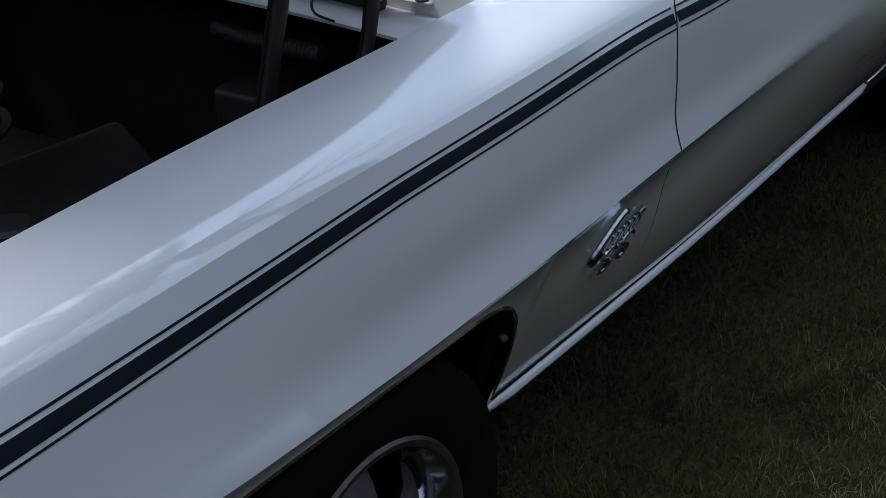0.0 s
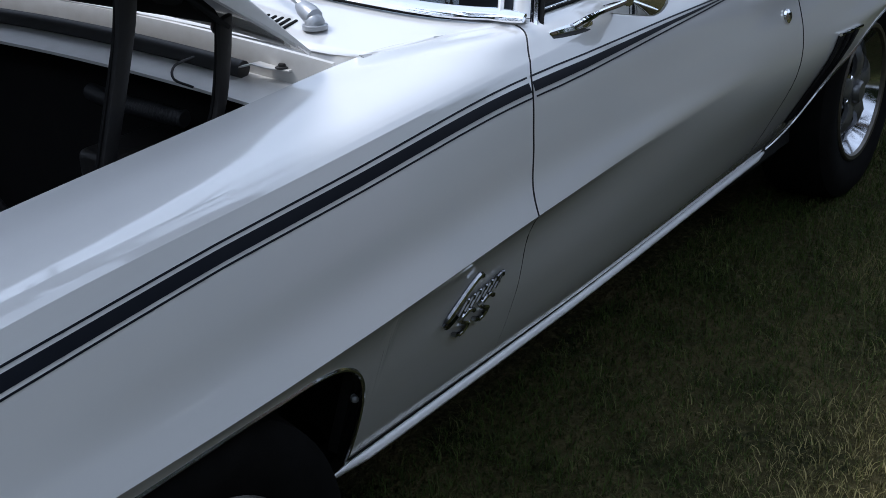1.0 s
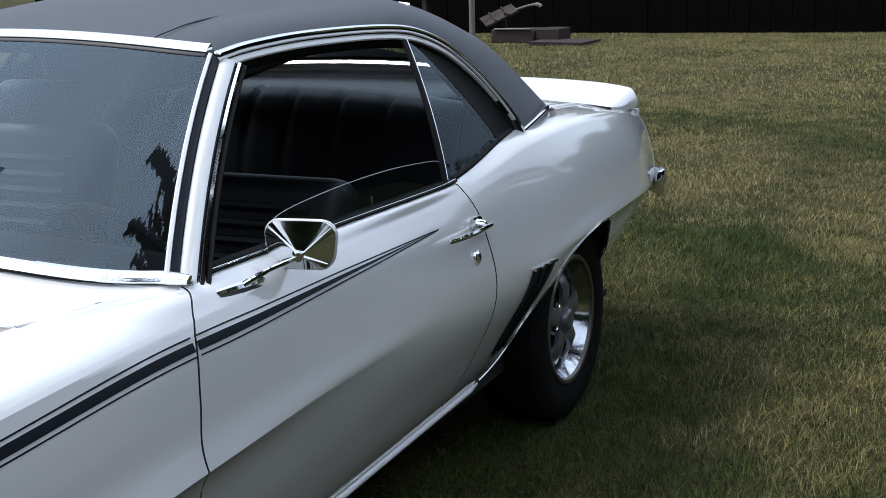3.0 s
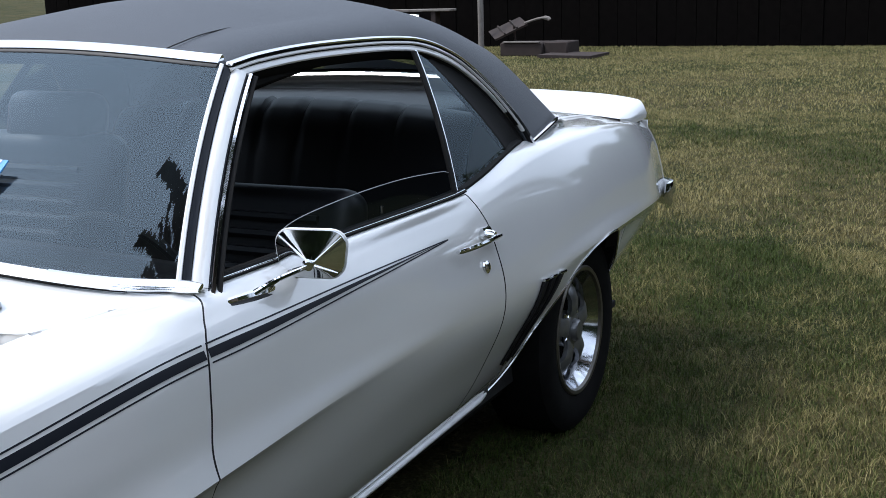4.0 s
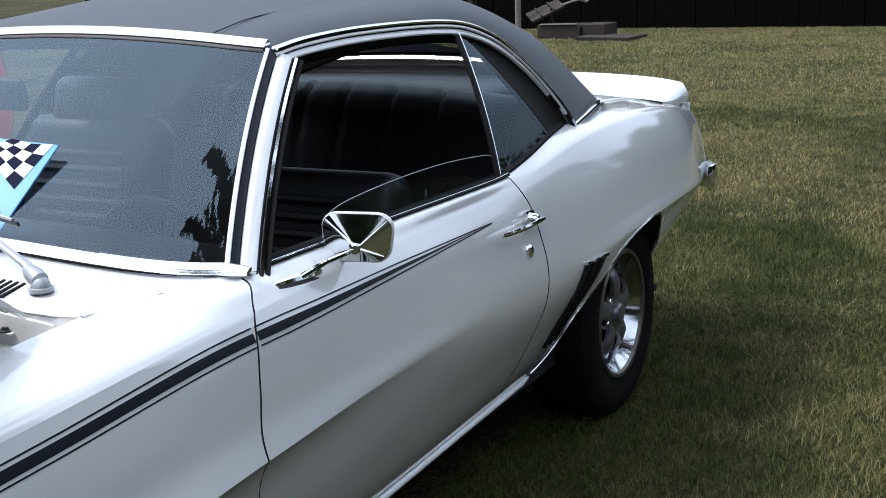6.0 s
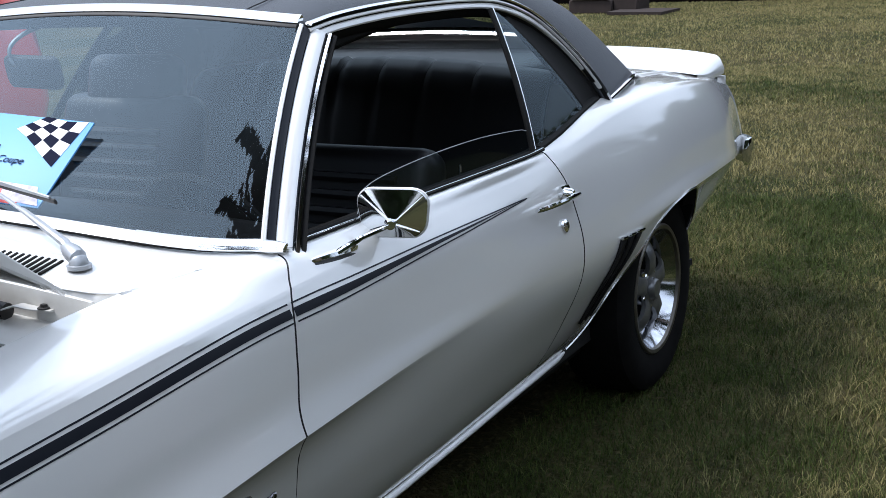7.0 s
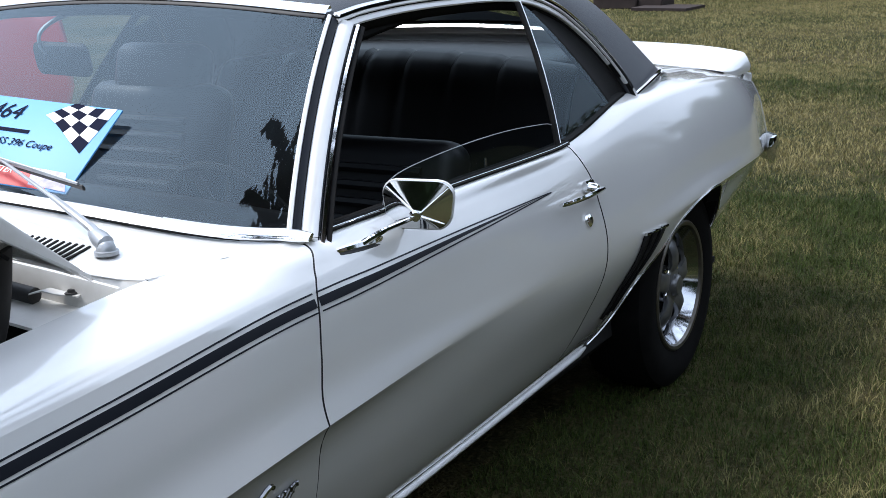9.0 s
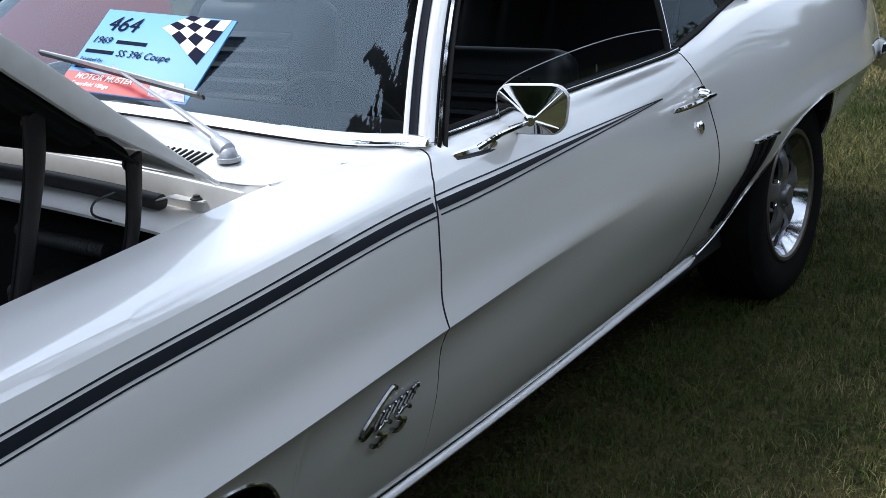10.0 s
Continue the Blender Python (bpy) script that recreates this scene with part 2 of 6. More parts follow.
# ---- the white car: shape of its sides ----
# Front axle at x = 0, rear axle at x = 2.745, nose towards -x; half-widths w and heights z along its length.
LINES = [
    # rocker underside
    (along([(-0.93, 0.66), (-0.4, 0.74), (0.4, 0.765), (2.3, 0.725), (3.0, 0.78), (3.75, 0.72)]),
     along([(-0.93, 0.30), (-0.5, 0.24), (0.4, 0.225), (2.25, 0.24), (2.6, 0.30), (3.05, 0.44), (3.34, 0.485), (3.75, 0.545)])),
    # rocker top
    (along([(-0.93, 0.74), (-0.4, 0.80), (0.4, 0.80), (1.0, 0.802), (2.0, 0.778), (2.3, 0.77), (3.05, 0.855), (3.75, 0.785)]),
     along([(-0.93, 0.36), (-0.5, 0.30), (0.4, 0.29), (2.25, 0.29), (2.6, 0.35), (3.05, 0.46), (3.34, 0.505), (3.75, 0.56)])),
    # tuck
    (along([(-0.93, 0.80), (-0.4, 0.87), (0.4, 0.868), (1.0, 0.87), (2.0, 0.857), (2.3, 0.86), (2.75, 0.885), (3.1, 0.882), (3.75, 0.815)]),
     along([(-0.93, 0.46), (0.4, 0.44), (2.0, 0.44), (2.75, 0.47), (3.1, 0.52), (3.75, 0.58)])),
    # below the crease
    (along([(-0.93, 0.836), (-0.5, 0.908), (-0.2, 0.929), (0.3, 0.932), (0.8, 0.928), (1.2, 0.9225), (1.6, 0.9135), (2, 0.906), (2.4, 0.922), (2.75, 0.930), (3.1, 0.916), (3.5, 0.888), (3.75, 0.845)]),
     along([(-0.93, 0.56), (0.0, 0.567), (0.3, 0.577), (0.8, 0.601), (1.2, 0.609), (1.6, 0.606), (2, 0.58), (2.4, 0.58), (2.75, 0.622), (3.1, 0.622), (3.75, 0.605)])),
    # crease
    (along([(-0.93, 0.84), (-0.5, 0.915), (-0.2, 0.938), (0.3, 0.942), (0.8, 0.938), (1.2, 0.928), (1.6, 0.9155), (2, 0.907), (2.4, 0.926), (2.75, 0.940), (3.1, 0.926), (3.5, 0.895), (3.75, 0.85)]),
     along([(-0.93, 0.575), (0.0, 0.582), (0.3, 0.592), (0.8, 0.616), (1.2, 0.625), (2, 0.62), (2.4, 0.612), (2.75, 0.638), (3.1, 0.637), (3.75, 0.62)])),
    # above the crease
    (along([(-0.93, 0.83), (-0.5, 0.902), (-0.2, 0.920), (0.3, 0.922), (0.8, 0.921), (1.2, 0.918), (1.6, 0.910), (2, 0.903), (2.4, 0.916), (2.75, 0.924), (3.1, 0.916), (3.5, 0.89), (3.75, 0.843)]),
     along([(-0.93, 0.62), (0.0, 0.632), (0.3, 0.642), (0.8, 0.664), (1.2, 0.67), (2, 0.665), (2.4, 0.66), (2.75, 0.685), (3.1, 0.68), (3.75, 0.66)])),
    # middle of the upper side
    (along([(-0.93, 0.815), (-0.5, 0.89), (0.0, 0.909), (0.8, 0.912), (1.5, 0.90), (1.95, 0.886), (2.4, 0.896), (2.75, 0.906), (3.1, 0.90), (3.5, 0.875), (3.75, 0.828)]),
     along([(-0.93, 0.650), (-0.45, 0.675), (0.0, 0.705), (0.8, 0.735), (2, 0.735), (2.75, 0.77), (3.1, 0.765), (3.75, 0.73)])),
    # side stripe
    (along([(-0.93, 0.80), (-0.5, 0.877), (0.0, 0.896), (0.8, 0.898), (1.4, 0.884), (1.8, 0.867), (2.1, 0.863), (2.4, 0.868), (2.75, 0.88), (3.1, 0.874), (3.5, 0.85), (3.75, 0.81)]),
     along([(-0.93, 0.674), (-0.473, 0.720), (-0.017, 0.763), (0.327, 0.785), (0.811, 0.815), (1.3, 0.816), (1.8, 0.812), (2.4, 0.835), (2.75, 0.85), (3.1, 0.84), (3.75, 0.80)])),
    # shoulder
    (along([(-0.93, 0.78), (-0.354, 0.862), (0.0, 0.878), (0.75, 0.880), (1.2, 0.864), (1.8, 0.844), (2.1, 0.842), (2.4, 0.838), (2.75, 0.84), (3.1, 0.835), (3.5, 0.81), (3.75, 0.78)]),
     along([(-0.93, 0.722), (-0.45, 0.772), (-0.25, 0.794), (-0.08, 0.811), (0.23, 0.826), (0.75, 0.852), (1.2, 0.862), (1.8, 0.858), (2.1, 0.868), (2.4, 0.905), (2.75, 0.918), (3.1, 0.91), (3.5, 0.88), (3.75, 0.855)])),
    # rounding of the shoulder
    (along([(-0.93, 0.772), (-0.354, 0.855), (0.0, 0.871), (0.75, 0.873), (1.2, 0.857), (1.8, 0.838), (2.1, 0.836), (2.4, 0.830), (2.75, 0.828), (3.1, 0.822), (3.5, 0.798), (3.75, 0.768)]),
     along([(-0.93, 0.731), (-0.45, 0.781), (-0.25, 0.803), (-0.08, 0.820), (0.23, 0.835), (0.75, 0.861), (1.2, 0.871), (1.8, 0.867), (2.1, 0.878), (2.4, 0.920), (2.75, 0.934), (3.1, 0.926), (3.5, 0.895), (3.75, 0.868)])),
    # between shoulder and edge
    (along([(-0.93, 0.73), (-0.354, 0.78), (0.0, 0.79), (0.6, 0.80), (0.80, 0.848), (1.2, 0.838), (2.0, 0.827), (2.2, 0.815), (2.45, 0.797), (2.75, 0.78), (3.1, 0.765), (3.5, 0.745), (3.75, 0.72)]),
     along([(-0.93, 0.755), (-0.354, 0.822), (0.0, 0.851), (0.35, 0.871), (0.75, 0.892), (1.2, 0.892), (2.0, 0.886), (2.2, 0.906), (2.45, 0.947), (2.75, 0.955), (3.1, 0.943), (3.5, 0.912), (3.75, 0.888)])),
    # top edge: hood opening, window sill, roof and deck
    (along([(-0.93, 0.69), (-0.31, 0.705), (0.4, 0.705), (0.62, 0.715), (0.74, 0.76), (0.90, 0.818), (2.0, 0.815), (2.2, 0.80), (2.45, 0.77), (2.75, 0.735), (2.975, 0.70), (3.75, 0.68)]),
     along([(-0.93, 0.785), (-0.31, 0.834), (-0.04, 0.855), (0.35, 0.878), (0.62, 0.896), (0.90, 0.904), (1.4, 0.899), (2.0, 0.892), (2.2, 0.918), (2.45, 0.955), (2.75, 0.965), (2.975, 0.961), (3.3, 0.940), (3.75, 0.903)])),
]


def faired(line):
    """The same line with its bends eased, most of all along the rear quarter."""
    xs = np.arange(-1.0, 3.86, 0.002)
    ys = np.array([line(float(x)) for x in xs])
    out = np.zeros_like(ys)
    spread = 0.03 + 0.10 * np.clip((xs - 1.75) / 0.35, 0, 1)
    for k, weight in zip(np.linspace(-2, 2, 17), np.exp(-np.linspace(-2, 2, 17) ** 2 / 2)):
        out += weight * np.interp(xs + k * spread, xs, ys)
    out /= np.exp(-np.linspace(-2, 2, 17) ** 2 / 2).sum()
    table = out.tolist()

    def value(x):
        f = (min(max(x, -1.0), 3.85) + 1.0) / 0.002
        i = int(f)
        return table[i] + (table[i + 1] - table[i]) * (f - i)

    return value


LINES = [(w, z) if i < 3 else (faired(w), faired(z)) for i, (w, z) in enumerate(LINES)]
NU = len(LINES) - 1
shoulder_edge = along([(-0.93, 1.0), (1.7, 1.0), (2.2, 0.0), (3.75, 0.0)])
crease_edge = along([(-0.93, 0.6), (0.0, 1.0), (0.8, 1.0), (1.35, 0.0), (2.3, 0.0), (2.9, 0.5), (3.75, 0.6)])
_sections = {}


def section(x):
    """The side's cross-section at x as (w, z) points with their chord lengths."""
    key = round(x, 5)
    if key not in _sections:
        P = np.array([[w(x), z(x)] for w, z in LINES])
        T = np.zeros_like(P)
        L = np.maximum(np.linalg.norm(np.diff(P, axis=0), axis=1), 1e-4)
        D = np.diff(P, axis=0) / L[:, None]
        T[0], T[-1] = D[0], D[-1]
        for i in range(1, len(P) - 1):
            T[i] = (D[i - 1] * L[i] + D[i] * L[i - 1]) / (L[i] + L[i - 1])
        T0, T1 = T.copy(), T.copy()
        for i, k in ((4, crease_edge(x)), (8, shoulder_edge(x))):
            T0[i] = T[i] * (1 - k) + D[i - 1] * k
            T1[i] = T[i] * (1 - k) + D[i] * k
        _sections[key] = P, T0, T1, L
    return _sections[key]


def side(x, u):
    """(w, z) on the side at x, u from 0 (rocker) to NU (top edge)."""
    P, T0, T1, L = section(x)
    u = min(max(u, 0), NU)
    i = min(int(u), NU - 1)
    t = u - i
    h = L[i]
    q = (2 * t**3 - 3 * t**2 + 1) * P[i] + (t**3 - 2 * t**2 + t) * h * T1[i] + (3 * t**2 - 2 * t**3) * P[i + 1] + (t**3 - t**2) * h * T0[i + 1]
    return float(q[0]) - 0.022 * min(1, max(0, (x - 3.30) / 0.42)) ** 2, float(q[1])


_tables = {}


def level(x, z):
    """The u at which the side has height z."""
    key = round(x, 3)
    if key not in _tables:
        us = np.linspace(0, NU, NU * 8 + 1)
        _tables[key] = us, np.maximum.accumulate([side(key, u)[1] for u in us])
    us, zs = _tables[key]
    return float(np.interp(z, zs, us))


def skin(x, z, out=0.0, s=-1):
    """A point on the side (s = -1: the driver's) at x and height z, lifted by out."""
    u = level(x, z)
    w, zz = side(x, u)
    w2, z2 = side(x, u + 0.05)
    n = Vector((0, (z2 - zz), -(w2 - w)))
    n = n.normalized() if n.length > 1e-7 else Vector((0, 1, 0))
    if n.y < 0 and abs(n.y) > 0.3:
        n = -n
    return Vector((x, s * (w + out * n.y), zz + out * n.z))


def panel_rows(xa, xb, zlow, nx, nl, nu, dense=(), inset=0.0):
    """Points of the driver's-side panel between the edges xa(z) and xb(z), from the height zlow(x) up to the top edge."""
    ts = sorted(set([i / nx for i in range(nx + 1)]) | set(dense))
    rows = []
    for t in ts:
        col = []
        x = xa(0.6) * (1 - t) + xb(0.6) * t
        for j in range(nl + nu + 1):
            for _ in range(2):
                ul = min(level(x, zlow(x)), 3.9)
                u = ul + (4 - ul) * j / nl if j < nl else 4 + (NU - 4) * (j - nl) / nu
                w, z = side(x, u)
                x = xa(z) * (1 - t) + xb(z) * t
            w, z = side(x, u)
            col.append((x, inset - w, z))
        rows.append(col)
    return rows


def panel(name, rows, s, material, parent, label=""):
    """A pressed panel with its edges folded inwards. s = 1 mirrors it."""
    if s > 0:
        rows = [[(x, -y, z) for x, y, z in r] for r in rows]
    bm = bmesh.new()
    grid(bm, rows, s > 0)
    inward = Vector((0, -s * 0.02, 0))
    folds = len(bm.faces)
    for e in (rows[0], rows[-1], [r[0] for r in rows]):
        grid(bm, [[Vector(p) for p in e], [Vector(p) + inward for p in e]])
    top = [Vector(r[-1]) for r in rows]
    bm.faces.ensure_lookup_table()
    for f in bm.faces[folds:]:
        f.material_index = 1
    grid(bm, [top, [p + Vector((0, -s * 0.004, -0.016)) for p in top]])
    bmesh.ops.remove_doubles(bm, verts=bm.verts, dist=0.00005)
    bmesh.ops.recalc_face_normals(bm, faces=bm.faces)
    mid = min(bm.faces, key=lambda f: (f.calc_center_median() - Vector(rows[len(rows) // 2][len(rows[0]) // 2])).length)
    if mid.normal.y * s < 0:
        bmesh.ops.reverse_faces(bm, faces=bm.faces)
    ob = part(name, bm, material, parent, label, recalc=False)
    # black on the folds stands in for the shade deep in the panel gaps
    ob.data.materials.append(RUBBER)
    ob.data.set_sharp_from_angle(angle=radians(13))
    return ob


FRONT_ARCH = along([(-0.43, 0.25), (-0.41, 0.30), (-0.385, 0.40), (-0.35, 0.48), (-0.30, 0.528), (-0.22, 0.546), (-0.08, 0.553), (0.10, 0.558), (0.20, 0.558), (0.262, 0.549), (0.300, 0.533), (0.332, 0.510), (0.354, 0.484), (0.368, 0.458), (0.386, 0.410), (0.399, 0.342), (0.407, 0.28), (0.412, 0.25)])
REAR_ARCH = along([(2.22, 0.25), (2.26, 0.29), (2.305, 0.345), (2.358, 0.435), (2.428, 0.500), (2.497, 0.551), (2.588, 0.595), (2.718, 0.629), (2.80, 0.638), (2.862, 0.636), (2.925, 0.618), (2.96, 0.588), (2.982, 0.54), (2.995, 0.49), (3.002, 0.445)])
DOOR_A = along([(0.22, 0.835), (0.40, 0.808), (0.5, 0.791), (0.616, 0.768), (0.70, 0.786), (0.814, 0.811), (0.86, 0.838), (0.90, 0.876)])
DOOR_B = along([(0.22, 1.90), (0.28, 1.93), (0.377, 1.995), (0.45, 2.02), (0.548, 2.036), (0.66, 2.046), (0.80, 2.034), (0.85, 2.015), (0.893, 1.992)])


def gap(z):
    """Half the gap before the door: a hair's width below the crease."""
    return float(np.interp(z, (0.36, 0.44, 0.56, 0.64), (0.0002, 0.0007, 0.0014, 0.0025)))


def low_front(x):
    return FRONT_ARCH(x) if -0.43 < x < 0.412 else 0.25 if x > 0 else max(0.25, LINES[0][1](x))


def low_rear(x):
    return REAR_ARCH(x) if x < 3.002 else LINES[0][1](x)


# ---- the white car ----
car = thing("car", "white two-door coupe with black vinyl roof and raised hood", "car")
LEFT, RIGHT = (0, -1, 0), (0, 1, 0)
dense = [float(x + 0.93) / 1.70 for x in (*np.arange(-0.45, -0.30, 0.006), *np.arange(0.24, 0.424, 0.004))]
FENDER_ROWS = panel_rows(lambda z: -0.93, lambda z: DOOR_A(z) - gap(z), low_front, 70, 18, 42, dense)
DOOR_ROWS = panel_rows(lambda z: DOOR_A(z) + gap(z), lambda z: DOOR_B(z) - 0.003, lambda x: 0.262, 60, 18, 42)
dense = [float(x - 2.0) / 1.75 for x in (*np.arange(2.2, 2.36, 0.008), *np.arange(2.93, 3.02, 0.004))]
QUARTER_ROWS = panel_rows(lambda z: DOOR_B(z) + 0.003 if z < 0.9 else 1.994, lambda z: 3.75 - 0.25 * abs(z - 0.70) ** 1.5, low_rear, 80, 18, 42, dense)
INNER_ROWS = panel_rows(lambda z: -0.90, lambda z: 3.6, lambda x: low_front(x) + 0.02 if x < 1.0 else low_rear(x) + 0.02 if x > 2.22 else 0.26, 110, 4, 10, inset=0.022)
INNER_ROWS = [[(x, y, z - 0.05) if x < 0.68 and j > len(r) - 5 else (x, y, z) for j, (x, y, z) in enumerate(r)] for r in INNER_ROWS]
doors = {}
for s in (-1, 1):
    panel("front_fender", FENDER_ROWS, s, PAINT, car)
    doors[s] = panel("door", DOOR_ROWS, s, PAINT, car, "white door with chrome handle and a black stripe")
    panel("quarter_panel", QUARTER_ROWS, s, PAINT, car)
    # black backing sheet, so that the gaps show as dark as shade
    panel("inner_shell", INNER_ROWS, s, UNDER, car)


# ---- roof, glass and pillars ----
DRIP = [(1.325, -0.592, 1.268), (1.45, -0.583, 1.280), (1.66, -0.576, 1.288), (1.92, -0.576, 1.287), (2.10, -0.580, 1.280), (2.207, -0.588, 1.268), (2.30, -0.604, 1.242), (2.375, -0.626, 1.205), (2.45, -0.664, 1.140), (2.50, -0.706, 1.069), (2.525, -0.745, 1.005), (2.535, -0.775, 0.950)]
RIM = [(1.308, -0.44, 1.296), (1.45, -0.44, 1.318), (1.66, -0.45, 1.334), (1.92, -0.455, 1.345), (2.10, -0.46, 1.349), (2.264, -0.475, 1.347), (2.40, -0.487, 1.327), (2.556, -0.50, 1.288), (2.70, -0.52, 1.238), (2.816, -0.54, 1.19), (2.90, -0.59, 1.11), (2.975, -0.69, 0.975)]


def mirror(p):
    return Vector((p[0], -p[1], p[2]))


def roof_side(s):
    a, b = spline(DRIP, 66), spline(RIM, 66)
    rows = []
    for i, (p, q) in enumerate(zip(a, b)):
        row = []
        lift = 0.014 + 0.016 * max(0, (i - 33) / 33)
        for j in range(13):
            t = j / 12
            c = p.lerp(q, t)
            n = Vector((0.25 * max(0, (i - 33) / 33), -0.75, 0.66)).normalized()
            c = c + n * lift * 4 * t * (1 - t) * (1.15 - 0.3 * t)
            row.append(c if s < 0 else mirror(c))
        rows.append(row)
    return rows


def roof_middle():
    rows = []
    for i, q in enumerate(spline(RIM, 66)):
        if q.x > 2.44:
            break
        row = []
        for j in range(25):
            t = j / 24 * 2 - 1
            row.append((q.x, q.y * -t, q.z + 0.060 * (1 - t * t) * min(1, 0.16 + (q.x - 1.30) * 1.6)))
        rows.append(row)
    return rows


def weld(name, sheets, material, parent, label="", out=(0, 0, 1), thick=0.0):
    bm = bmesh.new()
    for rows in sheets:
        grid(bm, rows)
    bmesh.ops.remove_doubles(bm, verts=bm.verts, dist=0.0008)
    bmesh.ops.recalc_face_normals(bm, faces=bm.faces)
    bm.normal_update()
    if sum((f.normal.dot(Vector(out)) * f.calc_area() for f in bm.faces)) < 0:
        bmesh.ops.reverse_faces(bm, faces=bm.faces)
    ob = part(name, bm, material, parent, label, recalc=False)
    if thick:
        m = ob.modifiers.new("thickness", "SOLIDIFY")
        m.thickness, m.offset = thick, -1
    return ob


roof = weld("roof", [roof_side(-1), roof_side(1), roof_middle()], VINYL, car, "grained black vinyl roof cover", thick=0.012)
sheet("headliner", [[(x, y, z - 0.03) for x, y, z in r] for r in roof_middle()], UNDER, car, "black headliner", thick=0.008)
# sewn seams of the vinyl
for s in (-1, 1):
    bm = bmesh.new()
    seam = [Vector((1.31, -0.447, 1.301)), Vector((1.36, -0.445, 1.311)), Vector((1.50, -0.425, 1.328)), Vector((1.75, -0.41, 1.343)), Vector((2.0, -0.41, 1.352)), Vector((2.25, -0.41, 1.352)), Vector((2.42, -0.42, 1.328))]
    tube(bm, [(p if s < 0 else mirror(p)) - Vector((0, 0, 0.001)) for p in spline(seam, 30)], 0.0016, 6)
    part("seam", bm, RUBBER, roof)

WS_BASE = [(0.742 + 0.03 * t * t + 0.044 * t**4 + 0.052 * t**12, 0.787 * t, 0.968 - 0.054 * t * t) for t in np.linspace(-1, 1, 65)]
WS_TOP = [(1.290 + 0.01 * t * t + 0.006 * t**4 + 0.016 * t**12, 0.580 * t, 1.304 - 0.035 * t * t) for t in np.linspace(-1, 1, 65)]


def pane(base, top, bow, n=14):
    rows = []
    for i in range(n + 1):
        t = i / n
        rows.append([Vector(a).lerp(Vector(b), t) + Vector((-0.5, 0, 0.8)).normalized() * bow * 4 * t * (1 - t) for a, b in zip(base, top)])
    return rows


windshield = sheet("windshield", pane(WS_BASE, WS_TOP, 0.0), WS_GLASS, car, "large raked windshield glass reflecting the sky", out=(-1, 0, 1))
windshield.visible_shadow = False
REAR_TOP = [(2.43 + 0.02 * (1 - t * t), -0.485 * t, 1.318 + 0.024 * (1 - t * t)) for t in np.linspace(-1, 1, 21)]
REAR_BASE = [(2.86 + 0.06 * (1 - t * t), -0.565 * t, 1.096 + 0.022 * (1 - t * t)) for t in np.linspace(-1, 1, 21)]
rear_glass = sheet("rear_window", [[Vector(a).lerp(Vector(b), i / 10) + Vector((0.4, 0, 0.9)) * 0.02 * 4 * i / 10 * (1 - i / 10) for a, b in zip(REAR_TOP, REAR_BASE)] for i in range(11)], GLASS, car, out=(1, 0, 1))
rear_glass.visible_shadow = False


def bar(name, pts, wide, thick, material, parent, label="", rounded=0.35):
    bm = bmesh.new()
    ribbon(bm, pts, wide, thick, rounded)
    return part(name, bm, material, parent, label)


# bright mouldings round the glass
UPF = Vector((-0.53, 0, 0.85))
bar("windshield_moulding", [Vector(p) + Vector((-0.008, 0, 0.003)) for p in WS_BASE[::-1][2:-2]], Vector((0.014, 0, 0.006)), UPF * 0.0035, MOULD, car, "thin bright moulding along the windshield's foot")
bar("windshield_gasket", [Vector(p) + Vector((-0.023, 0, -0.003)) for p in WS_BASE[::-1][2:-2]], Vector((0.0025, 0, 0.000)), UPF * 0.003, UNDER, car)
for s in (-1, 1):
    cap = [Vector(p) for p in (WS_BASE if s > 0 else WS_BASE[::-1])[56:]] + [Vector((0.880, s * 0.812, 0.911)), Vector((0.890, s * 0.838, 0.908))]
    wide = [1.0] * (len(cap) - 1) + [0.7]
    bar("moulding_corner", [p + Vector((-0.009, 0, 0.0050)) for p in cap], [Vector((0.016, -s * 0.004, 0.006)) * q for q in wide], UPF * 0.004, CHROME, car, "chrome corner piece of the windshield moulding", 0.5)
bar("windshield_moulding", [Vector(p) + Vector((0.008, 0, 0.008)) for p in WS_TOP], Vector((0.009, 0, 0.008)), UPF * 0.006, CHROME, car, "chrome moulding along the windshield's head")
bar("windshield_gasket", [Vector(p) + Vector((-0.006, 0, -0.005)) for p in WS_TOP], Vector((0.004, 0, 0.003)), UPF * 0.004, RUBBER, car)
bar("rear_window_moulding", [Vector(p) for p in REAR_TOP], (0.014, 0, -0.008), (0.004, 0, 0.006), CHROME, car)
bar("rear_window_moulding", [Vector(p) + Vector((-0.004, 0, 0.006)) for p in REAR_BASE], (0.012, 0, 0.012), (-0.002, 0, 0.002), CHROME, car)
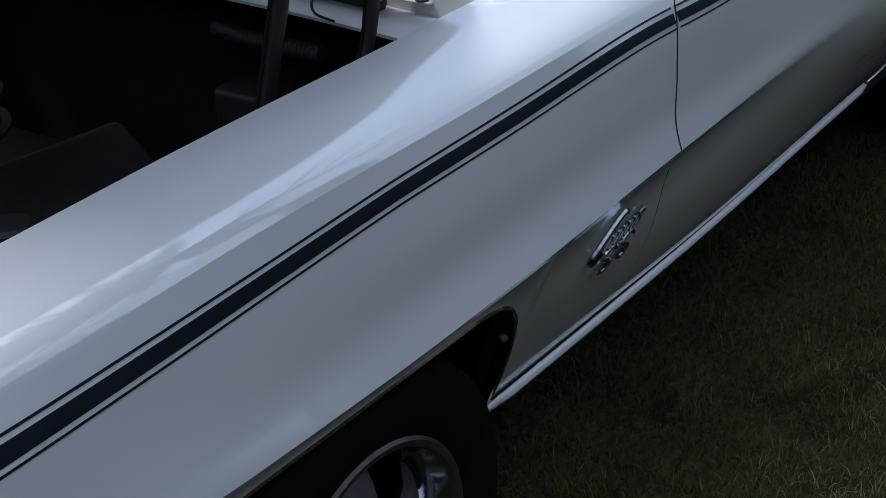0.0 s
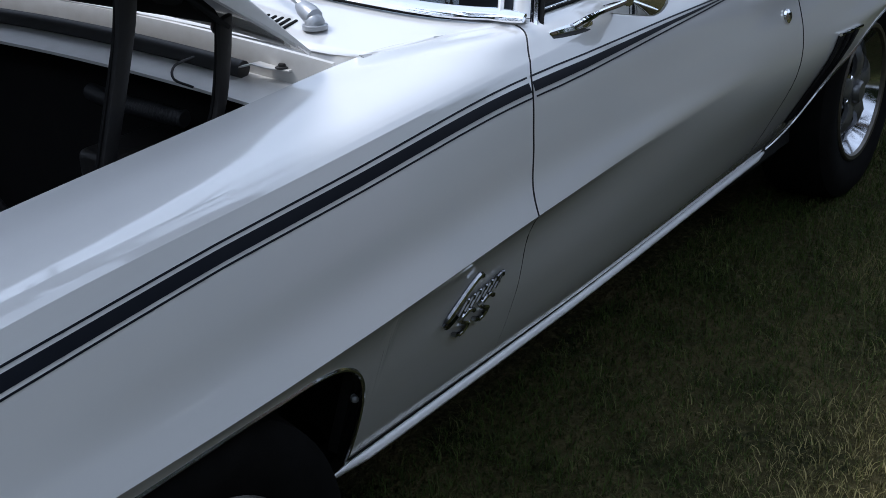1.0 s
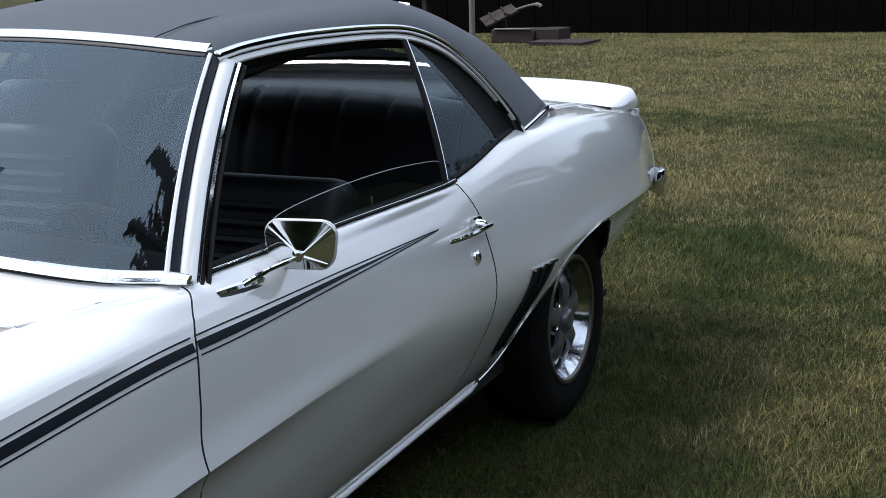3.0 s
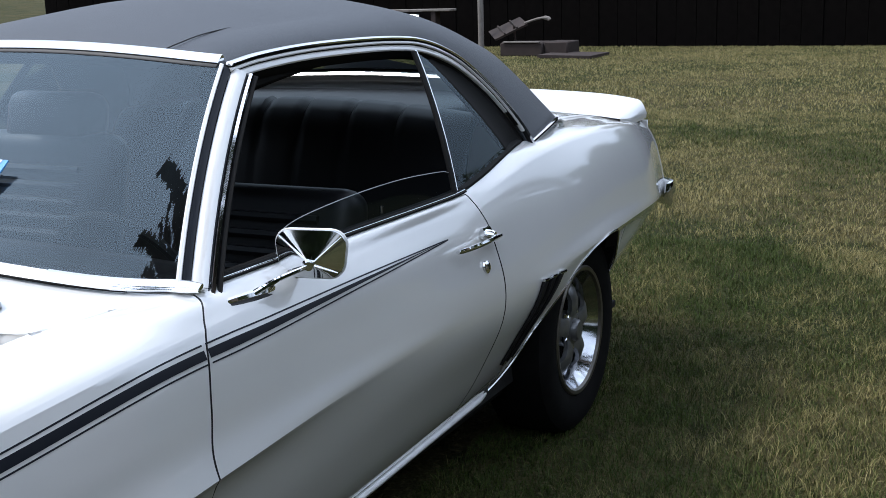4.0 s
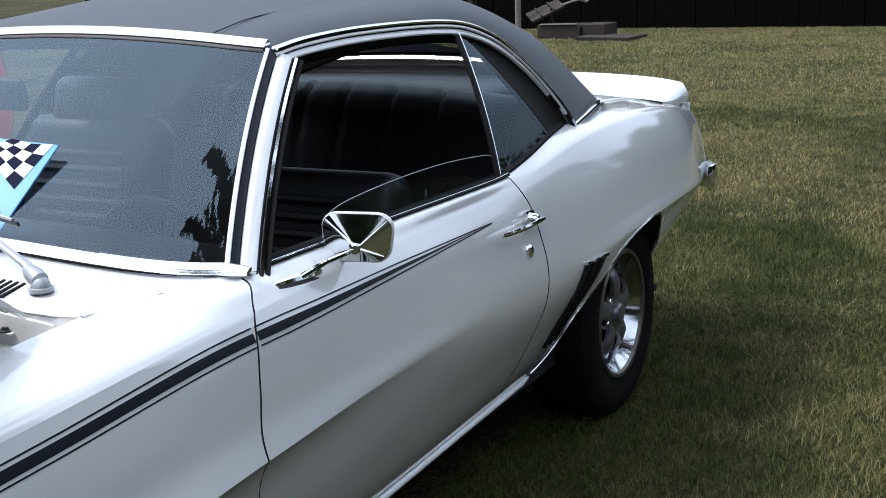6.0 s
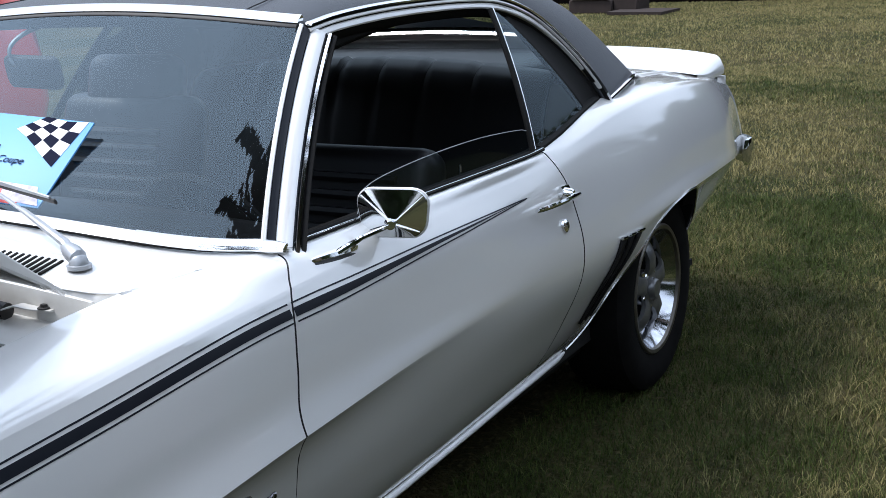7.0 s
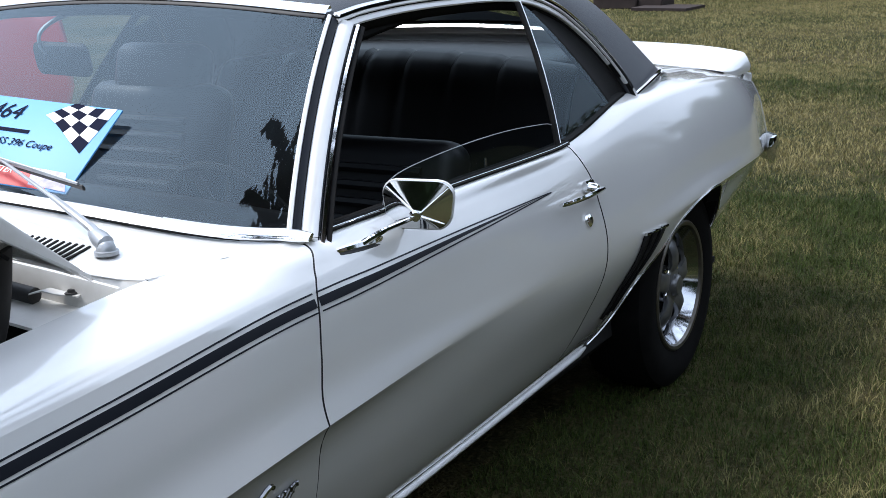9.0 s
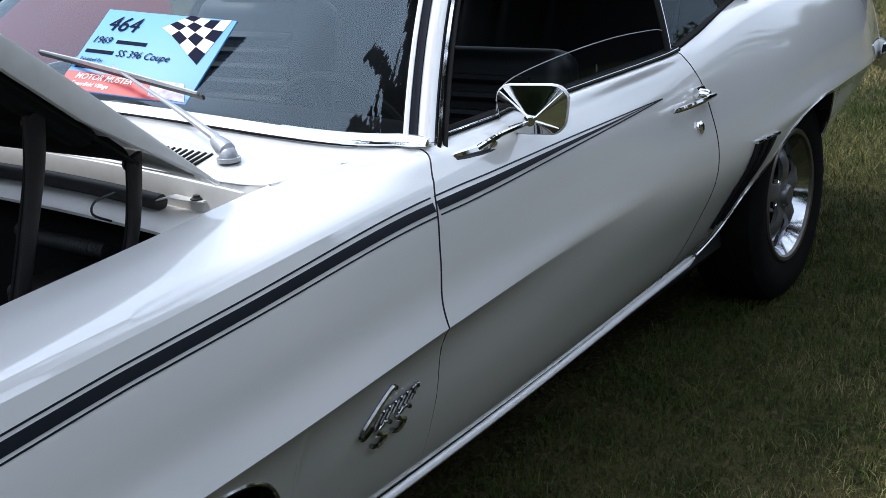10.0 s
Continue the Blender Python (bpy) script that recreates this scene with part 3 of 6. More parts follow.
for s in (-1, 1):
    M = (lambda p: Vector(p)) if s < 0 else mirror
    foot, head = Vector((0.868, -0.790, 0.914)), Vector((1.317, -0.582, 1.266))
    way = (head - foot).normalized()
    line = [foot.lerp(head, t) + Vector((-0.42, 0.45, 0.6)).normalized() * 0.014 * 4 * t * (1 - t) for t in np.linspace(0.0, 1, 15)]
    across = way.cross(Vector((-0.45, -0.62, 0.6))).normalized()
    if across.y > 0:
        across = -across
    face = Vector((-0.45, -0.62, 0.6)).normalized()
    bar("pillar_trim", [M(p + across * 0.006 + face * 0.004) for p in line], M(across * 0.0045), M(face * 0.007), MOULD, car)
    bar("pillar_gasket", [M(p + across * 0.0185) for p in line], M(across * 0.0080), M(face * 0.005), STRIPE, car)
    bar("windshield_pillar", [M(p + across * 0.042 - face * 0.003 + Vector((0.004, 0, 0))) for p in line], M(across * 0.0155), M(face * 0.009), PAINT, car, rounded=0.6)
    bar("pillar_gasket", [M(p + across * 0.058 - face * 0.006 + Vector((0.006, 0, 0))) for p in line], M(across * 0.0016), M(face * 0.006), STRIPE, car)
    bar("window_channel", [M(p + across * 0.0648 - face * 0.006 + Vector((0.008, 0, 0))) for p in line], M(across * 0.005), M(face * 0.009), CHROME, car)
    bar("window_channel_seal", [M(p + across * 0.076 - face * 0.010 + Vector((0.010, 0, 0))) for p in line], M(across * 0.005), M(face * 0.009), UNDER, car)
    drip = spline(DRIP, 60)
    bar("drip_rail", [M(p + Vector((0, -0.012, 0.002))) for p in drip], M(Vector((0, -0.008, -0.002))), M(Vector((0, -0.002, 0.0042))), CHROME, car, "chrome drip rail over the side window", 0.5)
    bar("rail_seam", [M(p + Vector((0, -0.010, -0.0045))) for p in drip], M(Vector((0, -0.006, 0))), M(Vector((0, 0, 0.0022))), UNDER, car)
    bar("upper_roof_rail", [M(p + Vector((0, -0.011, -0.0105))) for p in drip[:56]], M(Vector((0, -0.007, 0.001))), M(Vector((0, 0.002, 0.0044))), PAINT, car, "", 0.5)
    bar("rail_seam", [M(p + Vector((0, -0.008, -0.0165))) for p in drip[:54]], M(Vector((0, -0.006, 0))), M(Vector((0, 0, 0.0018))), UNDER, car)
    bar("roof_rail", [M(p + Vector((0, -0.009, -0.0255))) for p in drip[:50]], M(Vector((0, -0.008, 0.002))), [M(Vector((0, 0.004, 0.0085)) * min(1, 0.25 + (49 - i) / 14)) for i in range(50)], PAINT, car)
    if s < 0:
        bar("window_seal", [M(p + Vector((0, 0.004, -0.042))) for p in drip[:58]], M(Vector((0, -0.012, -0.002))), M(Vector((0, -0.006, 0.012))), UNDER, car)
    if s < 0:
        deep = [float(np.interp(p.x, (1.32, 1.45, 1.9, 2.3), (0.034, 0.032, 0.014, 0.012))) for p in drip[:58]]
        bar("roof_header", [M(p + Vector((0, 0.035, -0.016 - d))) for p, d in zip(drip[:58], deep)], M(Vector((0, -0.034, 0.0))), [M(Vector((0, 0, d))) for d in deep], UNDER, car)
    # sill of the side windows
    sill = [M((x, -0.812, side(x, NU)[1] + 0.004)) for x in np.linspace(0.915, 2.0, 30)]
    bar("window_sill_moulding", [p + M((0, -0.006, 0)) for p in sill], M(Vector((0, -0.0026, 0))), Vector((0, 0, 0.0034)), CHROME, car)
    bar("window_sill_seal", [p + M((0, -0.0105, -0.0022)) for p in sill], M(Vector((0, -0.0018, 0))), Vector((0, 0, 0.0022)), UNDER, car)
    bar("window_sill_seal", [p + M((0, 0.004, 0)) for p in sill], M(Vector((0, -0.006, 0))), Vector((0, 0, 0.0045)), UNDER, car)
    bar("window_sill_seal", [p + M((0, 0.02, -0.003)) for p in sill], M(Vector((0, -0.010, 0))), Vector((0, 0, 0.006)), UNDER, car)
    q = [M((x, -side(x, NU)[0] + 0.012, side(x, NU)[1] + 0.004)) for x in np.linspace(2.0, 2.50, 16)]
    bar("window_sill_seal", q, M(Vector((0, -0.014, 0))), Vector((0, 0, 0.006)), UNDER, car)
    # quarter window with its bright front edge
    b0, b1 = (Vector((1.975, -0.805, 0.893)), Vector((2.14, -0.612, 1.245))) if s < 0 else (Vector((1.87, -0.805, 0.893)), Vector((2.03, -0.612, 1.245)))
    bm = bmesh.new()
    tube(bm, [M(b0.lerp(b1, t) + Vector((0, -0.004 - 0.012 * 4 * t * (1 - t), 0))) for t in np.linspace(0, 1, 9)], 0.0042, 10)
    part("quarter_window_edge", bm, CHROME if s < 0 else UNDER, car, "front edge of the quarter window")
    bar("quarter_window_seal", [M(b0.lerp(b1, t) + Vector((-0.016, -0.006 - 0.012 * 4 * t * (1 - t), 0))) for t in np.linspace(0, 1, 9)], M(Vector((0.012, 0.002, 0))), M(Vector((0, -0.006, 0))), UNDER, car)
    c0, c1 = Vector((2.375, -0.780, 0.938)), Vector((2.20 if s < 0 else 2.07, -0.622, 1.215))
    qrow = [[M(b0.lerp(b1, t) + (c0.lerp(c1, t) - b0.lerp(b1, t)) * k + Vector((0, -0.012 * 4 * t * (1 - t), 0))) for k in np.linspace(0, 1, 5)] for t in np.linspace(0, 1, 9)]
    ob = sheet("quarter_window", qrow, GLASS, car, out=(0, s, 0))
    curve = [p + Vector((0.0, 0.006, -0.012)) for p in spline(DRIP, 110)[64:]][::-1]
    band = []
    for i, q in enumerate(curve):
        t = i / (len(curve) - 1)
        c = c0.lerp(c1, t)
        band.append([M(c.lerp(q, k) + Vector((0, -0.010 * 4 * t * (1 - t) * (1 - k) + 0.012 * math.sin(math.pi * k), 0))) for k in np.linspace(0, 1, 7)])
    sheet("quarter_window_seal", band, UNDER, car, "black rubber seal behind the quarter window", thick=0.01, out=(0, s, 0))
    hem = [M(Vector(p) + Vector((0.002, -0.003, -0.002))) for p in roof_side(-1)[-1]]
    bar("vinyl_moulding", hem, M(Vector((0.008, -0.006, -0.002))), M(Vector((0.001, -0.004, 0.006))), CHROME, car, "chrome moulding along the vinyl's lower edge", 0.6)
    ob.visible_shadow = False
    # door glass wound most of the way down
    edge = spline([(1.17, -0.800, 0.905), (1.19, -0.795, 0.935), (1.215, -0.792, 0.952), (1.30, -0.790, 0.964), (1.50, -0.788, 0.972), (1.72, -0.788, 0.971), (1.92, -0.788, 0.958), (1.965, -0.79, 0.95)], 28)
    if s > 0:
        edge = [p + Vector((0, 0.0, -0.052)) for p in edge]
    ob = sheet("door_glass", [[M((p.x, -0.806, 0.84)) for p in edge], [M(p) for p in edge]], GLASS, car, "door glass wound almost fully down", out=(0, s, 0))
    ob.visible_shadow = False
    bm = bmesh.new()
    tube(bm, [M(p) for p in edge], 0.0011 if s < 0 else 0.003, 6)
    part("glass_edge", bm, GREYPLASTIC if s < 0 else MOULD, ob)

# ---- deck, cowl, hood and nose ----
fill = [[Vector(p) for p in REAR_BASE], [Vector((p[0] + 0.07, p[1] * 1.07, 1.03)) for p in REAR_BASE], [Vector((3.05, p[1] * 1.22, side(3.05, NU)[1] + 0.028 * (1 - (p[1] / 0.565) ** 2))) for p in REAR_BASE]]
sheet("rear_filler", fill, PAINT, car, thick=0.008)
deck = []
for x in np.linspace(3.055, 3.70, 20):
    w, z = side(x, NU)
    deck.append([(x, -w * t, z + 0.028 * (1 - t * t)) for t in np.linspace(-1, 1, 17)])
sheet("deck_lid", deck, PAINT, car, thick=0.01)
spoil = []
for t in sorted([*np.linspace(-1, 1, 41), *(q * s for q in (0.96, 0.97, 0.98, 0.985, 0.99, 0.995) for s in (-1, 1))]):
    e = 1 - 0.06 * t**4
    y = -0.775 * t
    drop = 0.022 * t * t + 0.012 * abs(t) ** 8
    end = 0.05 * abs(t) ** 6
    fall = 0.040 * max(0, (abs(t) - 0.95) / 0.05) ** 2.4
    spoil.append([(3.38, y, 0.952 - drop * 0.8), (3.50, y, 0.960 - drop * 0.8 - fall * 0.5), (3.62, y, 0.978 - drop - fall * 0.8), (3.70, y, 0.992 - drop * 1.1 - fall), (3.745 - end, y, 0.996 - drop * 1.2 - fall), (3.757 - end, y, 0.986 - drop * 1.2 - fall), (3.752 - end, y, 0.945 - drop), (3.742 - end, y, 0.912 - drop * 0.5), (3.55, y, 0.90 - drop * 0.3), (3.40, y, 0.925 - drop)])
bm = bmesh.new()
vs = grid(bm, spoil)
for r in (vs[0], vs[-1]):
    bm.faces.new(r)
bmesh.ops.remove_doubles(bm, verts=bm.verts, dist=0.0005)
part("rear_spoiler", bm, PAINT, car, "white deck spoiler across the tail")
tail = [[(3.735 - 0.25 * abs(z - 0.70) ** 1.5, -t * (side(3.73, level(3.73, min(z, 0.84)))[0] - 0.005), z) for t in np.linspace(-1, 1, 17)] for z in np.linspace(0.56, 0.885, 10)]
sheet("tail_panel", tail, PAINT, car, thick=0.01, out=(1, 0, 0))
for s in (-1, 1):
    for k in (0, 1, 2):
        bm = bmesh.new()
        box(bm, (3.735, 0.42 + k * 0.12, 0.66), (3.755, 0.53 + k * 0.12, 0.77), 0.006)
        if s < 0:
            bmesh.ops.scale(bm, vec=(1, -1, 1), verts=bm.verts)
        part("tail_lamp", bm, LAMP_RED, car, "red tail lamp lens")


def bumper_pts(x0, z, w, sign):
    """The middle line of a wrap-round bumper."""
    pts = []
    for t in np.linspace(-1, 1, 41):
        a = abs(t)
        back = 0 if a < 0.8 else ((a - 0.8) / 0.2) ** 1.7 * 0.17
        pts.append(Vector((x0 - sign * (0.05 * a * a + back), -w * math.copysign(min(a * 1.06, 1) ** 1.0, t), z)))
    return pts


bm = bmesh.new()
pts = spline(bumper_pts(3.83, 0.61, 0.880, 1), 120)
ends = [max(0.45, math.sqrt(max(0, 1 - (max(0, abs(t) - 0.975) / 0.025) ** 2))) for t in np.linspace(-1, 1, len(pts))]
ribbon(bm, pts, [Vector((0.020, 0.012 * math.copysign(1, p.y), 0)) * e for p, e in zip(pts, ends)], [Vector((0, 0, 0.050)) * e for e in ends], 0.55)
part("rear_bumper", bm, CHROME, car, "chrome rear bumper wrapping round the corner")
bm = bmesh.new()
ribbon(bm, bumper_pts(-1.02, 0.47, 0.88, -1), Vector((0.022, 0, 0)), Vector((0, 0, 0.055)), 0.5)
part("front_bumper", bm, CHROME, car, "chrome front bumper")
sheet("nose_panel", [[(-0.95 - 0.02 * (1 - t * t), -t * side(-0.93, level(-0.93, min(z, 0.745)))[0], z) for t in np.linspace(-1, 1, 17)] for z in np.linspace(0.34, 0.785, 10)], UNDER, car, "black grille", thick=0.01, out=(-1, 0, 0))
for s in (-1, 1):
    bm = bmesh.new()
    lathe(bm, [(0.0, 0.03), (0.06, 0.026), (0.085, 0.012), (0.095, 0.014), (0.10, 0.0), (0.10, -0.04)], pose(-0.975, s * 0.66, 0.64, 0, -90, 0), 28)
    part("headlight", bm, STAINLESS, car, "round headlight with bright ring")

# cowl between hood opening and windshield, with its slots
cowl = []
for i in range(9):
    t = i / 8
    row = []
    for k in np.linspace(-1, 1, 33):
        b = Vector((0.742 + 0.03 * k * k + 0.096 * k**4, -0.80 * k, 0.962 - 0.054 * k * k))
        f = Vector((0.545 + 0.02 * k * k + 0.030 * abs(k) ** 14, -0.716 * k, 0.928 - 0.034 * k * k))
        c = f.lerp(b, t)
        c.z += 0.006 * 4 * t * (1 - t) * (1 - k * k)
        row.append(c)
    cowl.append(row)
# the duller paint greys this face in place of the raised hood's shade
sheet("cowl_face", [[Vector(p) + Vector((0.002 + 0.006 * q, 0, -0.002 - 0.07 * q)) for p in cowl[0]] for q in (0.0, 0.5, 1.0)], PAINT_DULL, car, "white cowl face greyed to stand in for shade", thick=0.003, out=(-1, 0, 0))


def cowl_at(y, t):
    k = -y / 0.76
    return 0.545 + 0.02 * k * k + t * (0.197 + 0.105 * abs(k) ** 2.2), 0.928 - 0.034 * k * k + t * (0.034 - 0.02 * k * k) + 0.006 * 4 * t * (1 - t) * (1 - k * k)


for i in range(78):
    y = -0.545 + i * 0.0141
    if abs(y) < 0.06:
        continue
    x0, z0 = cowl_at(y, 0.12)
    x1, z1 = cowl_at(y, 0.36)
    bm = bmesh.new()
    ribbon(bm, [(x0, y, z0 + 0.0005), (x1, y + 0.006, z1 + 0.0005)], (0, 0.0034, 0), (0, 0, 0.0022), 0.5)
    part("air_slot", bm, UNDER, car)

# gutters carry the cowl over to the fenders
pressings = [cowl]
for s in (-1, 1):
    rows = []
    for i in range(9):
        e1 = Vector(cowl[i][0])
        x = float(e1.x)
        w, z = side(x, NU)
        w2, z2 = side(x, NU - 0.3)
        rows.append([(x, s * abs(e1.y), e1.z), (x, s * (0.5 * w + 0.5 * abs(e1.y)), 0.5 * (z + e1.z) + 0.001), (x, s * w, z + 0.0012), (x, s * (w2 - 0.003), z2 - 0.002)])
    for x, q in ((0.885, 0.825), (0.905, 0.84)):
        w, z = side(x, NU)
        w2, z2 = side(x, NU - 0.3)
        rows.append([(x, s * (q - 0.03), 0.909), (x, s * q, 0.907), (x, s * w, z + 0.002), (x, s * w2, z2 + 0.0012)])
    pressings.append(rows)
weld("cowl_panel", pressings, PAINT, car, "white cowl with air slots", thick=0.002)
for s in (-1, 1):
    rows = []
    for x in np.linspace(0.36, 0.67, 12):
        w, z = side(float(x), NU)
        e = (x - 0.36) / 0.31
        rows.append([(x, s * (w + 0.001), z - 0.001), (x, s * (w - 0.012), z - 0.010), (x, s * (w - 0.018 - 0.02 * e), z - 0.055)])
    sheet("fender_flange", rows, PAINT, car, thick=0.003)

# raised hood: a shell with a folded rim and an inner frame
hood = new("hood")
hood.parent = car
hood.location = (0.50, 0, 0.925)
hood.rotation_euler = (0, radians(40), 0)
tagged(hood, "raised white hood with dark underside")


def hood_rows(dz, half=0.700, long=1.42, x0=0.0):
    rows = []
    for a in np.linspace(0, 1, 20):
        row = []
        for k in np.linspace(-1, 1, 25):
            bulge = 0.03 * (1 - abs(k) ** 3) - 0.02 * a
            row.append((x0 - long * a, -half * k, dz + bulge - 0.006 * abs(k) ** 10))
        rows.append(row)
    return rows


ob = sheet("hood_skin", hood_rows(0.0), PAINT, hood, thick=0.004)
bm = bmesh.new()
for s in (-1, 1):
    ribbon(bm, [(-1.42 * a, s * 0.692, -0.004 - 0.016 * min(1, a / 0.2) - 0.02 * a) for a in np.linspace(0, 1, 26)], (0, 0.009, 0), [Vector((0, 0, 0.002 + 0.018 * min(1, a / 0.2))) for a in np.linspace(0, 1, 26)], 0.3)
ribbon(bm, [(-1.412, 0.692 * k, -0.022 + 0.02 * (1 - abs(k) ** 3)) for k in np.linspace(-1, 1, 15)], (0.009, 0, 0), (0, 0, 0.02), 0.3)
ribbon(bm, [(-0.006, 0.655 * k, 0.000 + 0.026 * (1 - abs(k) ** 3)) for k in np.linspace(-1, 1, 15)], (0.008, 0, 0), (0, 0, 0.004), 0.3)
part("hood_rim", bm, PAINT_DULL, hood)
sheet("hood_lining", hood_rows(-0.03, 0.660, 1.27, -0.13), UNDER, hood, "black hood lining", thick=0.006)
bm = bmesh.new()
for x in (-0.17, -0.6, -1.36):
    ribbon(bm, [(x, 0.64 * k, -0.034) for k in np.linspace(-1, 1, 9)], (0.03, 0, 0), (0, 0, 0.010), 0.4)
for y in (-0.62, 0, 0.62):
    ribbon(bm, [(-1.14 * a - 0.22, y, -0.042 - 0.02 * a) for a in np.linspace(0, 1, 9)], (0, 0.03, 0), (0, 0, 0.015), 0.4)
part("hood_frame", bm, UNDER, hood)
for s in (-1, 1):
    for xa, za, xb, zb, wd in ((0.385, 0.99, 0.300, 0.78, 0.0125), (0.218, 1.09, 0.118, 0.77, 0.017)):
        bm = bmesh.new()
        way = spline([(xa, s * 0.640, za), (xa - 0.012, s * 0.641, za - 0.07), (xa - 0.035, s * 0.643, za - 0.14), (xb, s * 0.645, zb)], 14)
        ribbon(bm, way, [Vector((wd * (1 - 0.02 * i), 0, 0.003)) for i in range(15)], (0, 0.006, 0), 0.3)
        arm_ob = part("hood_hinge_arm", bm, ENGINE, car, "dark steel hinge arm")
        for g in (-0.8, 0.8):
            bm = bmesh.new()
            tube(bm, [p + Vector((wd * g, s * -0.006, 0)) for p in way], 0.0028, 6)
            part("arm_flange", bm, UNDER, arm_ob)
        bm = bmesh.new()
        lathe(bm, [(0.0, 0.012), (0.009, 0.011), (0.012, 0.006), (0.014, 0.0)], Matrix.Translation(way[1] + Vector((0, s * -0.008, 0))) @ pose(0, 0, 0, s * 90, 0, 0), 10)
        part("hinge_pin", bm, ENGINE, arm_ob)

# engine bay
bm = bmesh.new()
box(bm, (-0.9, -0.69, 0.22), (0.50, 0.69, 0.24), 0.004)
part("bay_floor", bm, UNDER, car)
for s in (-1, 1):
    rows = [[(x, s * (0.700 - 0.16 * t), side(x, NU)[1] - 0.012 - 0.62 * t) for x in np.linspace(-0.93, 0.56, 30)] for t in np.linspace(0, 1, 8)]
    sheet("inner_fender", rows, UNDER, car, thick=0.006, out=(0, -s, 0))
fw = [[(0.555 - 0.02 * t, -0.70 * k, 0.905 - 0.036 * k * k - 0.66 * t) for k in np.linspace(-1, 1, 21)] for t in np.linspace(0, 1, 10)]
sheet("firewall", fw, UNDER, car, thick=0.01, out=(-1, 0, 0))
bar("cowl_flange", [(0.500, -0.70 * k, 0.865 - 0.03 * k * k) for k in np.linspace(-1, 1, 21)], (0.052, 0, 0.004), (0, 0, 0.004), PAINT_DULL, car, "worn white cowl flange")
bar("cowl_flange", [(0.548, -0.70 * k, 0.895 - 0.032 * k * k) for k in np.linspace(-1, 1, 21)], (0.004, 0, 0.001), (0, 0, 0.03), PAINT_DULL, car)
bm = bmesh.new()
tube(bm, [(0.522, -0.53 * k, 0.886 - 0.02 * k * k) for k in np.linspace(-1, 1, 25)], 0.0145, 12)
part("weatherstrip", bm, RUBBER, car, "black rubber weatherstrip along the cowl")
for s in (-1, 1):
    bm = bmesh.new()
    ribbon(bm, [(0.515, s * 0.535, 0.874), (0.525, s * 0.555, 0.879), (0.535, s * 0.575, 0.873), (0.545, s * 0.615, 0.871)], (0.010, 0, 0), (0, 0, 0.0015), 0.3)
    bracket = part("strip_bracket", bm, PAINT_DULL, car, "small white bracket holding the weatherstrip")
    bm = bmesh.new()
    lathe(bm, [(0.0, 0.007), (0.006, 0.007), (0.0075, 0.003), (0.011, 0.002), (0.012, 0.0)], pose(0.541, s * 0.597, 0.8735), 8)
    part("bracket_bolt", bm, ENGINE, bracket)

# ---- wheels ----
def make_wheel():
    w = thing("wheel", "", "")
    bm = bmesh.new()
    lathe(bm, [(0.198, -0.095), (0.215, -0.105), (0.26, -0.112), (0.30, -0.108), (0.322, -0.092), (0.331, -0.05), (0.332, 0), (0.331, 0.05), (0.322, 0.092), (0.30, 0.108), (0.26, 0.112), (0.215, 0.105), (0.198, 0.095)], None, 64)
    part("tyre", bm, TYRE, w, "black rubber tyre")
    bm = bmesh.new()
    lathe(bm, [(0.192, 0.100), (0.189, 0.094), (0.176, 0.066), (0.163, 0.036), (0.158, 0.022), (0.157, 0.0), (0.160, -0.08), (0.196, -0.095)], None, 64)
    part("rim", bm, RIM_CHROME, w, "deep chrome wheel rim")
    bm = bmesh.new()
    lathe(bm, [(0.206, 0.096), (0.208, 0.104), (0.203, 0.109), (0.193, 0.107), (0.188, 0.098)], None, 64)
    part("rim_lip", bm, DULL_RIM, w, "dull metal rim lip")
    bm = bmesh.new()
    lathe(bm, [(0.0, -0.01), (0.10, -0.01), (0.154, -0.03), (0.154, -0.05), (0.0, -0.05)], None, 40)
    part("brake_drum", bm, UNDER, w)
    for k in range(5):
        a = 2 * math.pi * k / 5 + math.pi / 2
        bm = bmesh.new()
        d, e = Vector((math.cos(a), math.sin(a), 0)), Vector((-math.sin(a), math.cos(a), 0))
        rs = [0.045, 0.070, 0.10, 0.13, 0.158]
        hs = [0.072, 0.080, 0.080, 0.068, 0.042]
        ws = [0.030, 0.027, 0.027, 0.030, 0.038]
        ribbon(bm, [d * r + Vector((0, 0, h)) for r, h in zip(rs, hs)], [e * q for q in ws], [Vector((0, 0, 0.012))] * 5, 0.45)
        part("spoke", bm, SPOKE, w, "grey painted wheel spoke")
    bm = bmesh.new()
    lathe(bm, [(0.0, 0.104), (0.028, 0.102), (0.034, 0.096), (0.036, 0.084), (0.052, 0.082), (0.058, 0.072), (0.058, 0.02)], None, 32)
    hub = part("hub_cap", bm, SPOKE, w)
    for k in range(5):
        a = 2 * math.pi * k / 5 + math.pi / 2 + math.pi / 5
        bm = bmesh.new()
        lathe(bm, [(0.0, 0.016), (0.007, 0.015), (0.010, 0.010), (0.011, 0.0)], pose(0.060 * math.cos(a), 0.060 * math.sin(a), 0.066), 6)
        part("lug_nut", bm, CHROME, hub)
    return w


